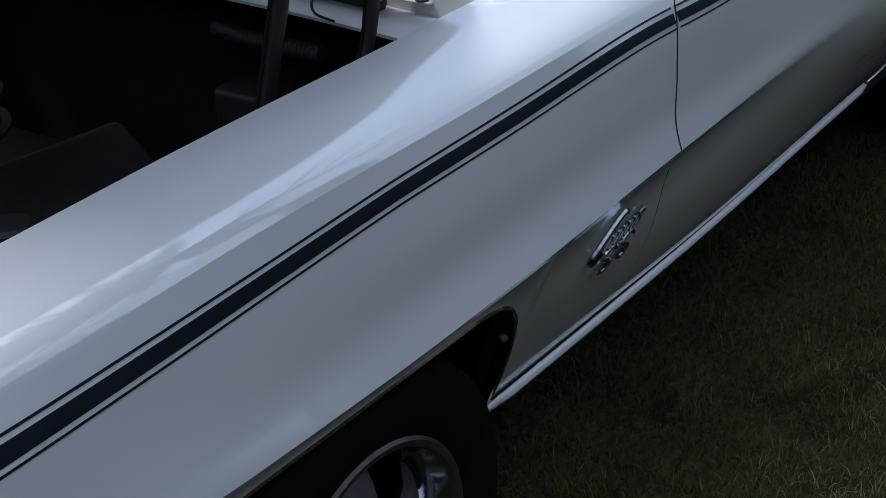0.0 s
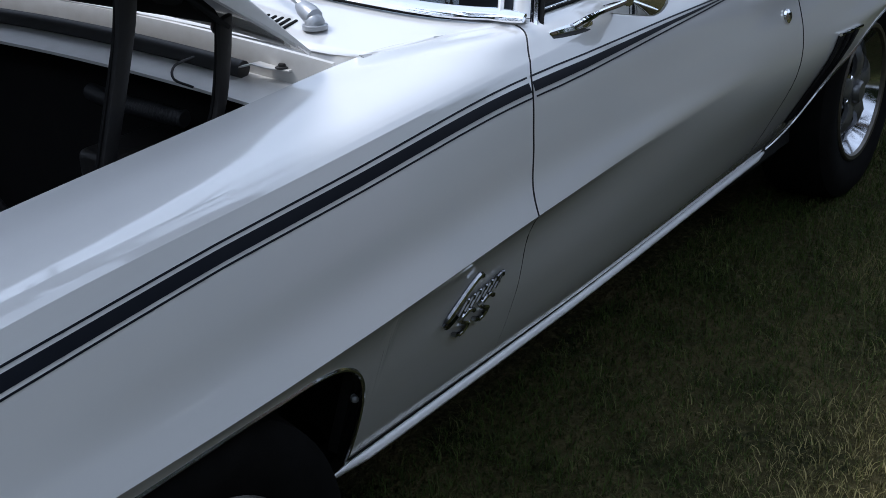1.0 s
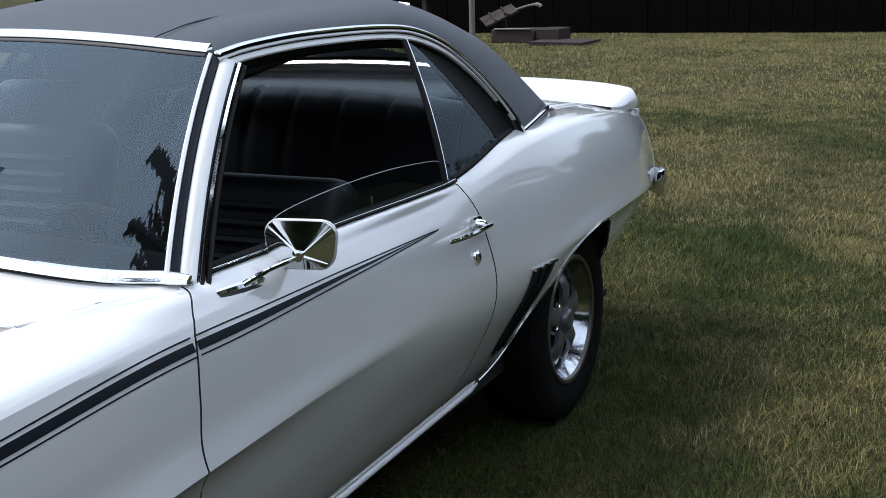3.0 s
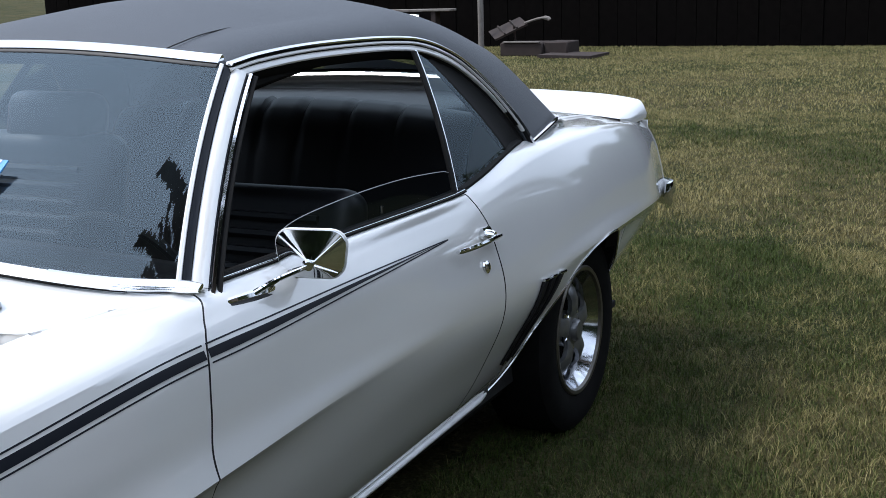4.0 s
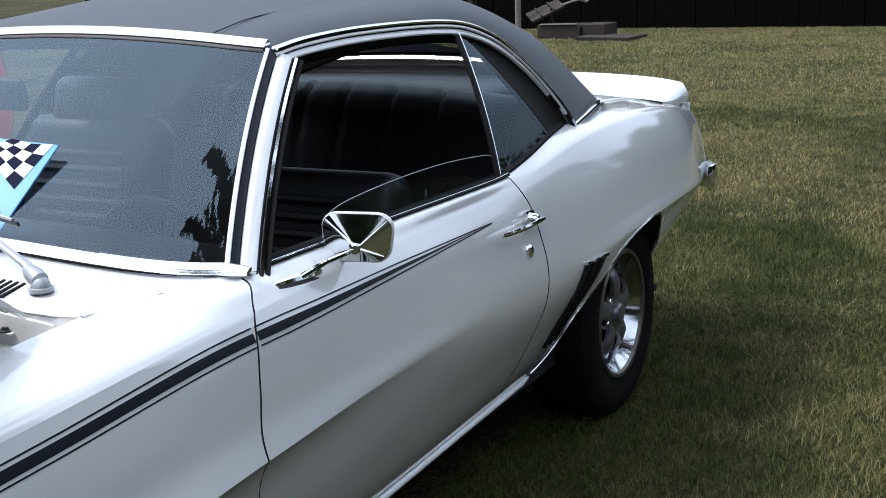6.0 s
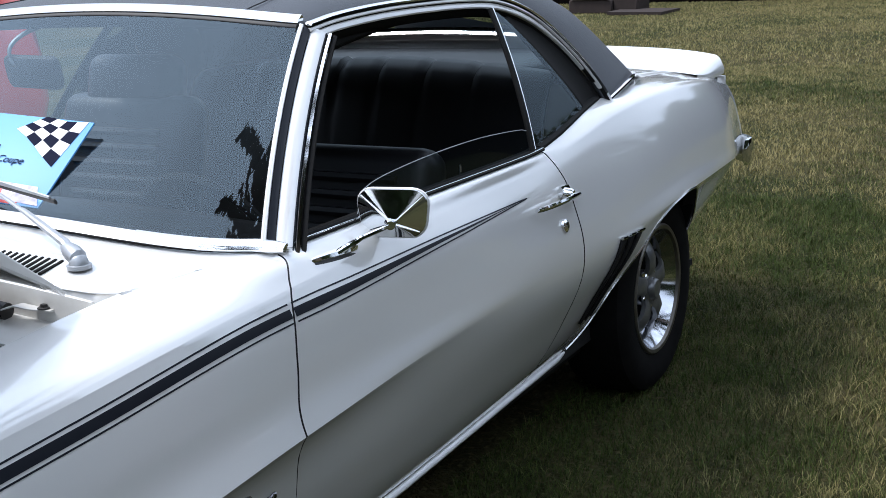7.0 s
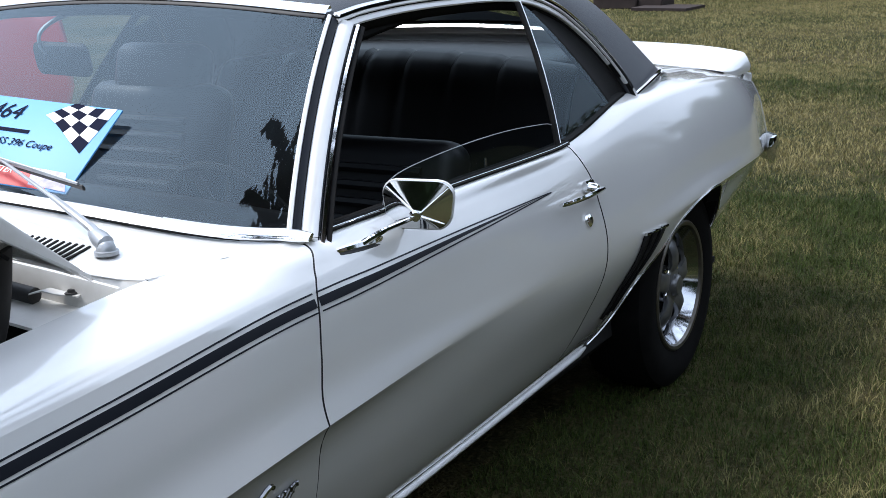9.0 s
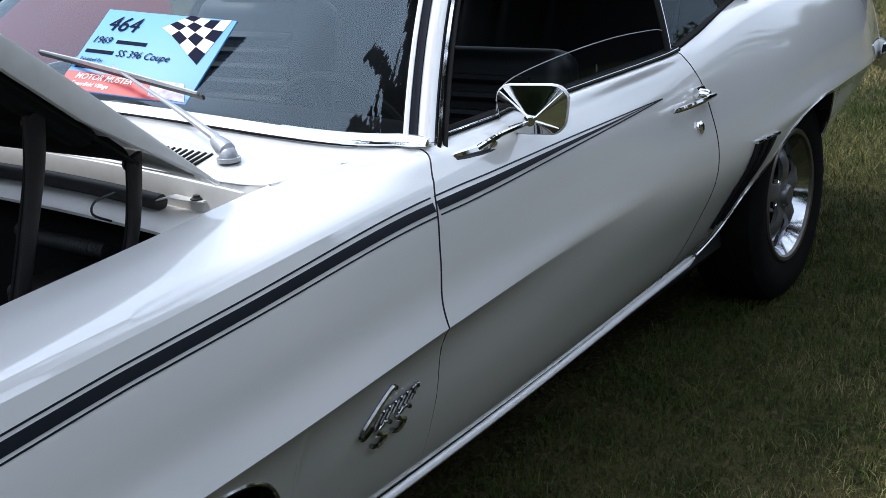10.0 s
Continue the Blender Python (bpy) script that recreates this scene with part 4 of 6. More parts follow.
wheel = make_wheel()
wheel.parent = car
wheel.matrix_basis = pose(2.745, -0.752, 0.327, 90, 0, 0)
for m in (pose(2.745, 0.752, 0.327, -90, 0, 0), pose(0.0, -0.815, 0.280, 90, 0, 0) @ Matrix.Scale(0.885, 4), pose(0.0, 0.815, 0.280, -90, 0, 0) @ Matrix.Scale(0.885, 4)):
    copy_thing(wheel, m)
for s in (-1, 1):
    for x0, x1, arch in ((-0.428, 0.410, FRONT_ARCH), (2.222, 3.0, REAR_ARCH)):
        bm = bmesh.new()
        rows = []
        for x in np.linspace(x0, x1, 90):
            z = arch(float(x)) + 0.012
            rows.append([(x, s * (side(float(x), level(float(x), z))[0] - 0.008), z), (x, s * 0.74, z + 0.05), (x, s * 0.52, z + 0.06), (x, s * 0.50, 0.2)])
        grid(bm, rows)
        part("wheel_house", bm, UNDER, car)
bm = bmesh.new()
box(bm, (-0.85, -0.72, 0.20), (3.5, 0.72, 0.225), 0.004)
part("floor_pan", bm, UNDER, car)

# ---- trim of the sides ----
def strip(name, x0, x1, za, zb, material, parent, out=0.0012, n=120, s=-1, label=""):
    """A decal that lies on the side between the heights za(x) and zb(x)."""
    rows = []
    for x in np.linspace(x0, x1, n):
        a, b = za(x), zb(x)
        rows.append([skin(x, a + (b - a) * k / 3, out, s) for k in range(4)])
    return sheet(name, rows, material, parent, label, out=(0, s, 0))


STRIPE_Z = LINES[7][1]


def stripe_rise(x):
    return float(np.interp(x, (-0.9, -0.5, 0.1, 0.7, 1.0), (0.0, 0.003, 0.009, 0.005, 0.002)))


def stripe_half(x):
    return float(np.interp(x, (-0.6, 0.1, 0.9), (0.0090, 0.0082, 0.0076)))


def pin_half(x):
    return float(np.interp(x, (-0.6, 0.1, 0.9), (0.0156, 0.0142, 0.0160)))


def taper(x, full, tip, power=0.8):
    return full * min(1, max(0, (tip - x) / (tip - 0.9))) ** power if x > 0.9 else full


for s in (-1, 1):
    for x0, x1 in ((-0.90, 0.806), (0.816, 1.80)):
        strip("side_stripe", x0, min(x1, 1.735), lambda x: STRIPE_Z(x) + stripe_rise(x) - taper(x, stripe_half(x), 1.77, 1.15), lambda x: STRIPE_Z(x) + stripe_rise(x) + taper(x, stripe_half(x), 1.77, 1.15), STRIPE, car, s=s, label="black painted side stripe")
        for g in (-1, 1):
            strip("pin_stripe", x0, x1, lambda x: STRIPE_Z(x) + stripe_rise(x) + g * taper(x, pin_half(x), 1.80) - 0.0014, lambda x: STRIPE_Z(x) + stripe_rise(x) + g * taper(x, pin_half(x), 1.80) + 0.0014, STRIPE, car, s=s)
    # arch lips
    for arch, x0, x1, n in ((FRONT_ARCH, -0.428, 0.410, 220), (REAR_ARCH, 2.225, 3.0, 160)):
        xs = np.linspace(x0, x1, n)
        pts = [skin(float(x), max(arch(float(x)), LINES[0][1](float(x)) + 0.002), 0.001, s) for x in xs]
        bm = bmesh.new()
        tube(bm, pts, 0.0036, 6)
        part("arch_moulding", bm, STAINLESS, car, "thin bright wheel arch moulding")
    # rocker moulding
    pts, wd = [], []
    for x in np.linspace(0.372, 2.22, 42):
        w, z = side(float(x), 0.62)
        pts.append(Vector((x, s * (w + 0.008), z)))
        e = min(1, (x - 0.37) / 0.10 + 0.15, (2.235 - x) / 0.06 + 0.1)
        wd.append(Vector((0, s * 0.007, -0.006)) * e)
    bar("rocker_moulding", pts, wd, Vector((0, s * 0.003, 0.0055)), MOULD, car, "bright rocker panel moulding", 0.5)
    bar("rocker_seam", [p + Vector((0, -s * 0.004, 0.0125)) for p in pts[1:-1]], Vector((0, s * 0.006, 0)), Vector((0, 0, 0.0022)), UNDER, car)




# ---- handles, mirror, emblem, louvres ----
door = doors[-1]
bm = bmesh.new()
pts = [Vector((1.800, -0.893, 0.785)), Vector((1.815, -0.905, 0.787)), Vector((1.86, -0.918, 0.790)), Vector((1.92, -0.922, 0.790)), Vector((1.98, -0.915, 0.786)), Vector((2.03, -0.905, 0.781)), Vector((2.045, -0.893, 0.779))]
pts = spline(pts, 18)
ribbon(bm, pts, [Vector((0, -0.002, 0.0052 + 0.0022 * math.sin(math.pi * i / 18))) for i in range(19)], Vector((0, -0.0055, 0)), 0.7)
handle = part("door_handle", bm, CHROME, door, "chrome pull door handle")
bm = bmesh.new()
lathe(bm, [(0.0, 0.030), (0.010, 0.029), (0.014, 0.024), (0.016, 0.0)], pose(1.985, -0.880, 0.790, 90, 0, 0), 24)
part("push_button", bm, CHROME, handle)
bm = bmesh.new()
ribbon(bm, [(1.965, -0.880, 0.797), (2.02, -0.876, 0.793)], (0, 0, 0.014), (0, -0.008, 0), 0.7)
part("handle_plate", bm, CHROME, handle)
bm = bmesh.new()
lathe(bm, [(0.0, 0.010), (0.008, 0.011), (0.012, 0.009), (0.0165, 0.006), (0.0175, 0.0)], Matrix.Translation(skin(1.957, 0.713)) @ pose(0, 0, 0, 82, 0, 0), 28)
lock = part("door_lock", bm, CHROME, door, "round chrome door lock")
bm = bmesh.new()
box(bm, (-0.0015, -0.006, 0.011), (0.0015, 0.006, 0.0118), 0, Matrix.Translation(skin(1.957, 0.713)) @ pose(0, 0, 0, 82, 0, 0))
part("keyhole", bm, UNDER, lock)
# far-side handle
bm = bmesh.new()
ribbon(bm, [mirror(p) for p in pts], Vector((0, 0, 0.010)), Vector((0, 0.007, 0)), 0.6)
part("door_handle", bm, CHROME, doors[1], "chrome pull door handle")

# door mirror, seen from behind its chrome shell
mirror_ob = new("door_mirror")
mirror_ob.parent = door
tagged(mirror_ob, "chrome door mirror on a slim arm")


def rounded_frame(cx, cy, w, h, r, n=6):
    """A rounded rectangle outline, wider at the top outer corner."""
    out = []
    for k, (sx, sy) in enumerate(((1, 1), (-1, 1), (-1, -1), (1, -1))):
        for i in range(n + 1):
            a = math.pi / 2 * (k + i / n)
            out.append((cx + sx * (w - r) + r * math.cos(a), cy + sy * (h - r) + r * math.sin(a)))
    return out


HEAD = pose(1.122, -0.900, 0.920, 0, 0, 12)


def head_at(y, z, d):
    """A point of the mirror's head: y outwards across, z up, d towards the rear."""
    return HEAD @ Vector((d, -y, z))


ring = [(y + 0.006 * (z / 0.045) * (y / 0.07), z) for y, z in rounded_frame(0, 0, 0.070, 0.0475, 0.032)]
loops = [[head_at(y, z, 0.040) for y, z in ring], [head_at(y * 1.0, z, 0.036) for y, z in ring], [head_at(y * 0.985, z * 0.985, 0.031) for y, z in ring]]
HUB = (0.004, -0.018)
for k, d in ((0.72, 0.0280), (0.42, 0.0240), (0.16, 0.0205), (0.07, 0.0195)):
    loops.append([head_at(HUB[0] + (y - HUB[0]) * k, HUB[1] + (z - HUB[1]) * k, d) for y, z in ring])
bm = bmesh.new()
vs = grid(bm, [l + [l[0]] for l in loops])
bm.faces.new([bm.verts.new(p) for p in loops[-1]])
bmesh.ops.remove_doubles(bm, verts=bm.verts, dist=0.0002)
shell = part("mirror_shell", bm, CHROME, mirror_ob, "faceted chrome shell")
shell.data.set_sharp_from_angle(angle=radians(20))
bm = bmesh.new()
tube(bm, [head_at(y, z, 0.038) for y, z in ring + ring[:1]], 0.0028, 6, False)
part("mirror_bezel", bm, MOULD, mirror_ob)
bm = bmesh.new()
bm.faces.new([bm.verts.new(head_at(y * 0.96, z * 0.96, 0.036)) for y, z in ring])
part("mirror_glass", bm, CHROME, mirror_ob)
# ridges of the shell
for y, z in ((-0.066, 0.037), (0.066, 0.037), (0.055, -0.036), (-0.055, -0.036)):
    bm = bmesh.new()
    tube(bm, [head_at(HUB[0] + (y - HUB[0]) * k, HUB[1] + (z - HUB[1]) * k, d - 0.001) for k, d in ((0.12, 0.0195), (0.42, 0.0240), (0.72, 0.0280), (0.97, 0.0308))], [0.0026, 0.0022, 0.0018, 0.001], 6)
    part("shell_ridge", bm, CHROME, mirror_ob)
bm = bmesh.new()
hub = head_at(HUB[0], HUB[1], 0.008)
tube(bm, [hub + Vector((0.01, 0.010, 0)), hub + Vector((-0.008, -0.004, 0.001))], [0.011, 0.009], 10)
part("mirror_joint", bm, CHROME, mirror_ob)
bm = bmesh.new()
arm = spline([(1.00, -0.860, 0.874), (1.03, -0.868, 0.882), (1.055, -0.878, 0.890), hub.lerp(Vector((1.055, -0.878, 0.890)), 0.4), hub], 16)
ribbon(bm, arm, [Vector((0.002, -0.007, -0.002)) * (1 - 0.025 * i) for i in range(17)], [Vector((-0.001, -0.003, 0.005))] * 17, 0.6)
part("mirror_arm", bm, CHROME, mirror_ob)
bm = bmesh.new()
base = [(0.926, 0.002), (0.932, 0.005), (0.96, 0.0075), (1.00, 0.0095), (1.04, 0.0095), (1.066, 0.007), (1.074, 0.003)]
ribbon(bm, [Vector((x, -0.858 + 0.05 * 0, 0.877 - 0.06 * (x - 0.93))) for x, _ in base], [Vector((0, -1, -0.45)).normalized() * w for _, w in base], [Vector((0, -0.4, 0.9)) * (0.5 * w + 0.004) for _, w in base], 0.6)
part("mirror_foot", bm, CHROME, mirror_ob)
bm = bmesh.new()
ribbon(bm, [Vector((x, -0.858, 0.873 - 0.06 * (x - 0.93))) for x, _ in base], [Vector((0, -1, -0.45)).normalized() * (w + 0.003) for _, w in base], [Vector((0, -0.4, 0.9)) * 0.004 for _, w in base], 0.6)
part("mirror_gasket", bm, RUBBER, mirror_ob)

# chrome emblem on the fender: slanted strokes over two hooked shapes
emblem = new("fender_emblem")
emblem.parent = car
tagged(emblem, "small chrome emblem on the fender")


def stroke(pts, r, mtl=EMBLEM):
    bm = bmesh.new()
    line = spline([skin(x + 0.014, z - 0.007, 0.005) for x, z in pts], 14)
    tube(bm, line, r, 7)
    part("emblem_stroke", bm, mtl, emblem)


stroke([(0.622, 0.560), (0.612, 0.566), (0.596, 0.553), (0.572, 0.528), (0.553, 0.508), (0.547, 0.494), (0.556, 0.490), (0.575, 0.502)], 0.0052)
for k in range(7):
    x = 0.583 + k * 0.0165
    z = 0.497 + k * 0.0022
    stroke([(x, z), (x + 0.008, z + 0.014), (x + 0.0155, z + 0.026), (x + 0.017, z + 0.018)], 0.0034)
stroke([(0.702, 0.528), (0.694, 0.536), (0.686, 0.526), (0.693, 0.518)], 0.003)
for x in (0.590, 0.645):
    z = 0.462 + (x - 0.590) * 0.12
    stroke([(x + 0.040, z + 0.026), (x + 0.022, z + 0.035), (x + 0.004, z + 0.022), (x + 0.016, z + 0.011), (x + 0.034, z + 0.002), (x + 0.018, z - 0.013), (x - 0.004, z - 0.003)], 0.0048)

# black louvres before the rear wheel, chrome at their heads
louvre = new("quarter_louvre")
louvre.parent = car
tagged(louvre, "black slanted louvres with chrome heads")
for k in range(3):
    a0, a1 = Vector((2.268 + k * 0.054, 0, 0.604 - k * 0.001)), Vector((2.166 + k * 0.034, 0, 0.385 + k * 0.002))
    rows = []
    for i in range(15):
        p = a0.lerp(a1, i / 14)
        wd = 0.056 - 0.008 * i / 14
        rows.append([skin(p.x + wd * q, p.z - 0.006 * q, lift) for q, lift in ((0.0, 0.002), (0.05, 0.010), (0.5, 0.006), (0.95, 0.0015))])
    sheet("louvre_blade", rows, UNDER, louvre, out=(0, -1, 0), thick=0.002)
    bm = bmesh.new()
    tube(bm, [skin(a0.x + 0.055 * q, a0.z + 0.004 - 0.006 * q, 0.008 - 0.005 * q) for q in (0.0, 0.5, 1.0)], 0.0048, 7)
    part("louvre_head", bm, CHROME, louvre)
# bolt in the front arch
bm = bmesh.new()
lathe(bm, [(0.0, 0.008), (0.006, 0.006), (0.008, 0.0)], pose(0.384, -0.845, 0.425, 90, 0, -40), 8)
part("arch_bolt", bm, GREYPLASTIC, car)

# ---- wipers ----
def glass_point(x_along, y, off):
    """A point on the windshield, x_along from its foot (0) to its head (1), lifted by off."""
    t = y / (0.787 + (0.58 - 0.787) * x_along)
    a = Vector((0.742 + 0.03 * t * t + 0.096 * t**6, 0.787 * t, 0.968 - 0.054 * t * t))
    b = Vector((1.290 + 0.01 * t * t + 0.018 * abs(t) ** 5, 0.580 * t, 1.304 - 0.035 * t * t))
    n = Vector((-0.5, 0, 0.8)).normalized()
    return a.lerp(b, x_along) + n * off


def wiper(pivot, elbow, tip0, tip1):
    w = new("wiper")
    w.parent = car
    tagged(w, "grey metal windshield wiper")
    bm = bmesh.new()
    lathe(bm, [(0.0, 0.022), (0.007, 0.0215), (0.013, 0.017), (0.016, 0.010), (0.017, 0.004), (0.021, 0.003), (0.021, -0.004)], Matrix.Translation(pivot), 24)
    part("wiper_pivot", bm, GREYPLASTIC, w)
    way = (elbow - pivot)
    p = [pivot + Vector((0, 0, 0.014)), pivot + way * 0.10 + Vector((0, 0, 0.022)), pivot + way * 0.42 + Vector((0, 0, 0.018)), pivot + way * 0.46 + Vector((0, 0, 0.016)), elbow]
    acr = way.cross(Vector((0, 0, 1))).normalized()
    bm = bmesh.new()
    ribbon(bm, p, [acr * q for q in (0.0095, 0.008, 0.0055, 0.0038, 0.0028)], [Vector((0, 0, q)) for q in (0.008, 0.007, 0.005, 0.0035, 0.0028)], 0.5)
    part("wiper_arm", bm, GREYPLASTIC, w)
    bm = bmesh.new()
    tube(bm, [pivot + way * q + Vector((0, 0, 0.014 + 0.004 * math.sin(4 * q))) for q in (-0.012, 0.0, 0.03, 0.07, 0.10)], [0.009, 0.0155, 0.0165, 0.014, 0.0095], 14)
    part("wiper_cap", bm, GREYPLASTIC, w)
    up = Vector((-0.5, 0, 0.85))
    d = (tip1 - tip0).normalized()
    ac = d.cross(up).normalized()
    bm = bmesh.new()
    ribbon(bm, [tip0.lerp(tip1, q) for q in np.linspace(0, 1, 9)], ac * 0.0024, [up * (0.0025 + 0.005 * math.sin(math.pi * q)) for q in np.linspace(0, 1, 9)], 0.5)
    part("wiper_bridge", bm, GREYPLASTIC, w)
    bm = bmesh.new()
    ribbon(bm, [tip0.lerp(tip1, q) - up * 0.008 for q in (-0.02, 0.5, 1.02)], ac * 0.0026, up * 0.0055, 0.4)
    part("wiper_rubber", bm, RUBBER, w)


wiper(Vector((0.633, -0.590, 0.921)), Vector((0.776, -0.153, 1.041)), Vector((0.806, 0.105, 1.060)), Vector((0.730, -0.432, 1.010)))
wiper(Vector((0.600, -0.02, 0.962)), glass_point(0.10, 0.36, 0.03), glass_point(0.12, 0.60, 0.018), glass_point(0.08, 0.10, 0.018))

# ---- show card under the wiper ----
BLUE = mat("card_blue", (0.10, 0.33, 0.66), 0.5, 0, (0.11, 0.35, 0.69), 5)
CARD_RED = mat("card_red", (0.60, 0.05, 0.05), 0.5, 0, (0.56, 0.045, 0.045), 5)
INK = mat("card_ink", (0.006, 0.008, 0.025), 0.8, spec=0.1)
CARD_WHITE = mat("card_white", (0.82, 0.82, 0.82), 0.5, 0, (0.78, 0.78, 0.78), 8)
CARD_DUSK = mat("card_photo", (0.16, 0.16, 0.30), 0.5, 0, (0.55, 0.5, 0.6), 60)
card = thing("show_card", "blue printed card with checkered flag held by the wiper", "sign")
cu, cv = Vector((0.0826, -0.9942, -0.0677)), Vector((0.7864, 0.0230, 0.6169))
cu.normalize()
cv = (cv - cu * cv.dot(cu)).normalized()
cn = cu.cross(cv)
CARD = Matrix.Translation(Vector((0.8510, -0.1682, 1.0533))) @ Matrix(((cu.x, cv.x, cn.x), (cu.y, cv.y, cn.y), (cu.z, cv.z, cn.z))).to_4x4()
CW, CH = 0.344, 0.2205
card.matrix_basis = CARD


def card_poly(name, pts, z, material, label=""):
    bm = bmesh.new()
    top = [bm.verts.new((x, y, z)) for x, y in pts]
    low = [bm.verts.new((x, y, z - 0.0006)) for x, y in pts]
    bm.faces.new(top)
    bm.faces.new(low[::-1])
    for i in range(len(pts)):
        bm.faces.new((top[i], low[i], low[(i + 1) % len(pts)], top[(i + 1) % len(pts)]))
    return part(name, bm, material, card, label, smooth=False)


def rect(x0, y0, x1, y1):
    return [(x0, y0), (x1, y0), (x1, y1), (x0, y1)]


bm = bmesh.new()
box(bm, (-CW / 2, -CH / 2, -0.004), (CW / 2, CH / 2, 0.0), 0.001)
part("card_board", bm, BLUE, card)
card_poly("red_band", rect(-CW / 2 + 0.001, -CH / 2 + 0.001, CW / 2 - 0.055, -CH / 2 + 0.048), 0.0008, CARD_RED)
card_poly("photo_patch", [(CW / 2 - 0.115, -CH / 2 + 0.05), (CW / 2 - 0.10, -CH / 2 + 0.008), (CW / 2 - 0.004, -CH / 2 + 0.004), (CW / 2 - 0.03, -CH / 2 + 0.048)], 0.0012, CARD_DUSK)
# checkered flag


def card_at(u, v):
    return Vector(((u - 0.5) * CW, (v - 0.5) * CH))


FL, FT, FR, FB = card_at(0.50, 0.83), card_at(0.66, 0.995), card_at(0.965, 0.985), card_at(0.91, 0.46)


def flag_at(a, b):
    p = (FL.lerp(FT, a)).lerp(FB.lerp(FR, a), b)
    return (p.x, p.y + 0.003 * math.sin(5 * b + 2 * a))


for i in range(4):
    for j in range(4):
        card_poly("flag_check", [flag_at(i / 4, j / 4), flag_at((i + 1) / 4, j / 4), flag_at((i + 1) / 4, (j + 1) / 4), flag_at(i / 4, (j + 1) / 4)], 0.0012, INK if (i + j) % 2 else CARD_WHITE)


def lettering(text, x, y, size, material, name, shear=0.0, bold=0.0):
    cu_ = bpy.data.curves.new(name, "FONT")
    cu_.body, cu_.size, cu_.shear, cu_.offset, cu_.extrude = text, size, shear, bold, 0.0002
    tmp = bpy.data.objects.new(name, cu_)
    me = bpy.data.meshes.new_from_object(tmp)
    bpy.data.objects.remove(tmp)
    me.materials.clear()
    me.materials.append(material)
    ob = new(name, me)
    ob.parent = card
    ob.location = (x, y, 0.0016)
    return ob


X0 = -CW / 2


lettering("464", X0 + 0.026, 0.053, 0.056, INK, "number", 0.2)
lettering("1969", X0 + 0.012, 0.0165, 0.0255, INK, "text_line", 0.18)
card_poly("text_bar", rect(X0 + 0.078, 0.0195, X0 + 0.160, 0.0285), 0.0012, INK)
card_poly("text_bar", rect(X0 + 0.012, -0.0110, X0 + 0.088, -0.0020), 0.0012, INK)
lettering("SS 396 Coupe", X0 + 0.098, -0.0140, 0.0250, INK, "text_line", 0.18)
lettering("Exhibited By:", X0 + 0.012, -0.033, 0.012, INK, "text_line", 0.1)
card_poly("text_bar", rect(X0 + 0.012, -0.053, X0 + 0.10, -0.047), 0.0012, INK)
lettering("MOTOR MUSTER", X0 + 0.032, -0.081, 0.0205, CARD_WHITE, "text_line", 0.25, 0.0002)
lettering("Greenfield Village", X0 + 0.030, -0.0985, 0.0145, CARD_WHITE, "text_line", 0.2, 0.0002)

# ---- cabin ----
def soft_box(name, lo, hi, bevel, material, parent, m=None, label="", seg=4):
    bm = bmesh.new()
    r = bmesh.ops.create_cube(bm, size=1)
    lo, hi = Vector(lo), Vector(hi)
    for v in r["verts"]:
        v.co = Vector(((lo[i] + hi[i]) / 2 + v.co[i] * (hi[i] - lo[i]) for i in range(3)))
    bmesh.ops.bevel(bm, geom=bm.edges[:], offset=bevel, segments=seg, affect="EDGES", profile=0.5)
    if m is not None:
        bmesh.ops.transform(bm, matrix=m, verts=bm.verts)
    return part(name, bm, material, parent, label)


CARPET = mat("black_carpet", (0.010, 0.010, 0.011), 0.95, 0, (0.018, 0.018, 0.018), 60, bump=0.4, bump_scale=400)
soft_box("cabin_floor", (0.60, -0.76, 0.24), (2.6, 0.76, 0.30), 0.01, CARPET, car)
for s in (-1, 1):
    rows = [[Vector((x, s * (0.770 - 0.11 * t), 0.89 - 0.60 * t)) for x in np.linspace(0.80, 2.50, 12)] for t in np.linspace(0, 1, 6)]
    sheet("door_lining", rows, SEAT, car, "black door trim panel", thick=0.012, out=(0, -s, 0))
    rows = [[Vector((x, s * q, 0.893)) for x in np.linspace(0.86, 2.02, 8)] for q in (0.775, 0.802)]
    sheet("door_sill_top", rows, SEAT, car, thick=0.01)
    bm = bmesh.new()
    tube(bm, [(1.62, s * 0.786, 0.89), (1.62, s * 0.786, 0.925)], 0.004, 8)
    part("lock_pull", bm, CHROME, car)
# dashboard
rows = []
for i, (x, z) in enumerate(((0.75, 0.945), (0.83, 0.955), (0.95, 0.945), (1.05, 0.925), (1.10, 0.895), (1.11, 0.85), (1.08, 0.78), (1.04, 0.66), (1.02, 0.5))):
    rows.append([(x + 0.05 + max(0.02, 0.128 - 0.02 * i) * abs(t) ** 2.2, 0.75 * t, z - 0.012 - 0.05 * t * t) for t in np.linspace(-1, 1, 17)])
sheet("dashboard", rows, SEAT, car, "black padded dashboard", thick=0.01, out=(0, 0, 1))
WHEEL_M = pose(1.24, -0.36, 0.79, 0, 66, 0)
bm = bmesh.new()
tube(bm, [WHEEL_M @ Vector((0.185 * math.cos(a), 0.185 * math.sin(a), 0)) for a in np.linspace(0, 2 * math.pi, 41)], 0.0125, 8, False)
steer = part("steering_wheel", bm, UNDER, car, "black steering wheel")
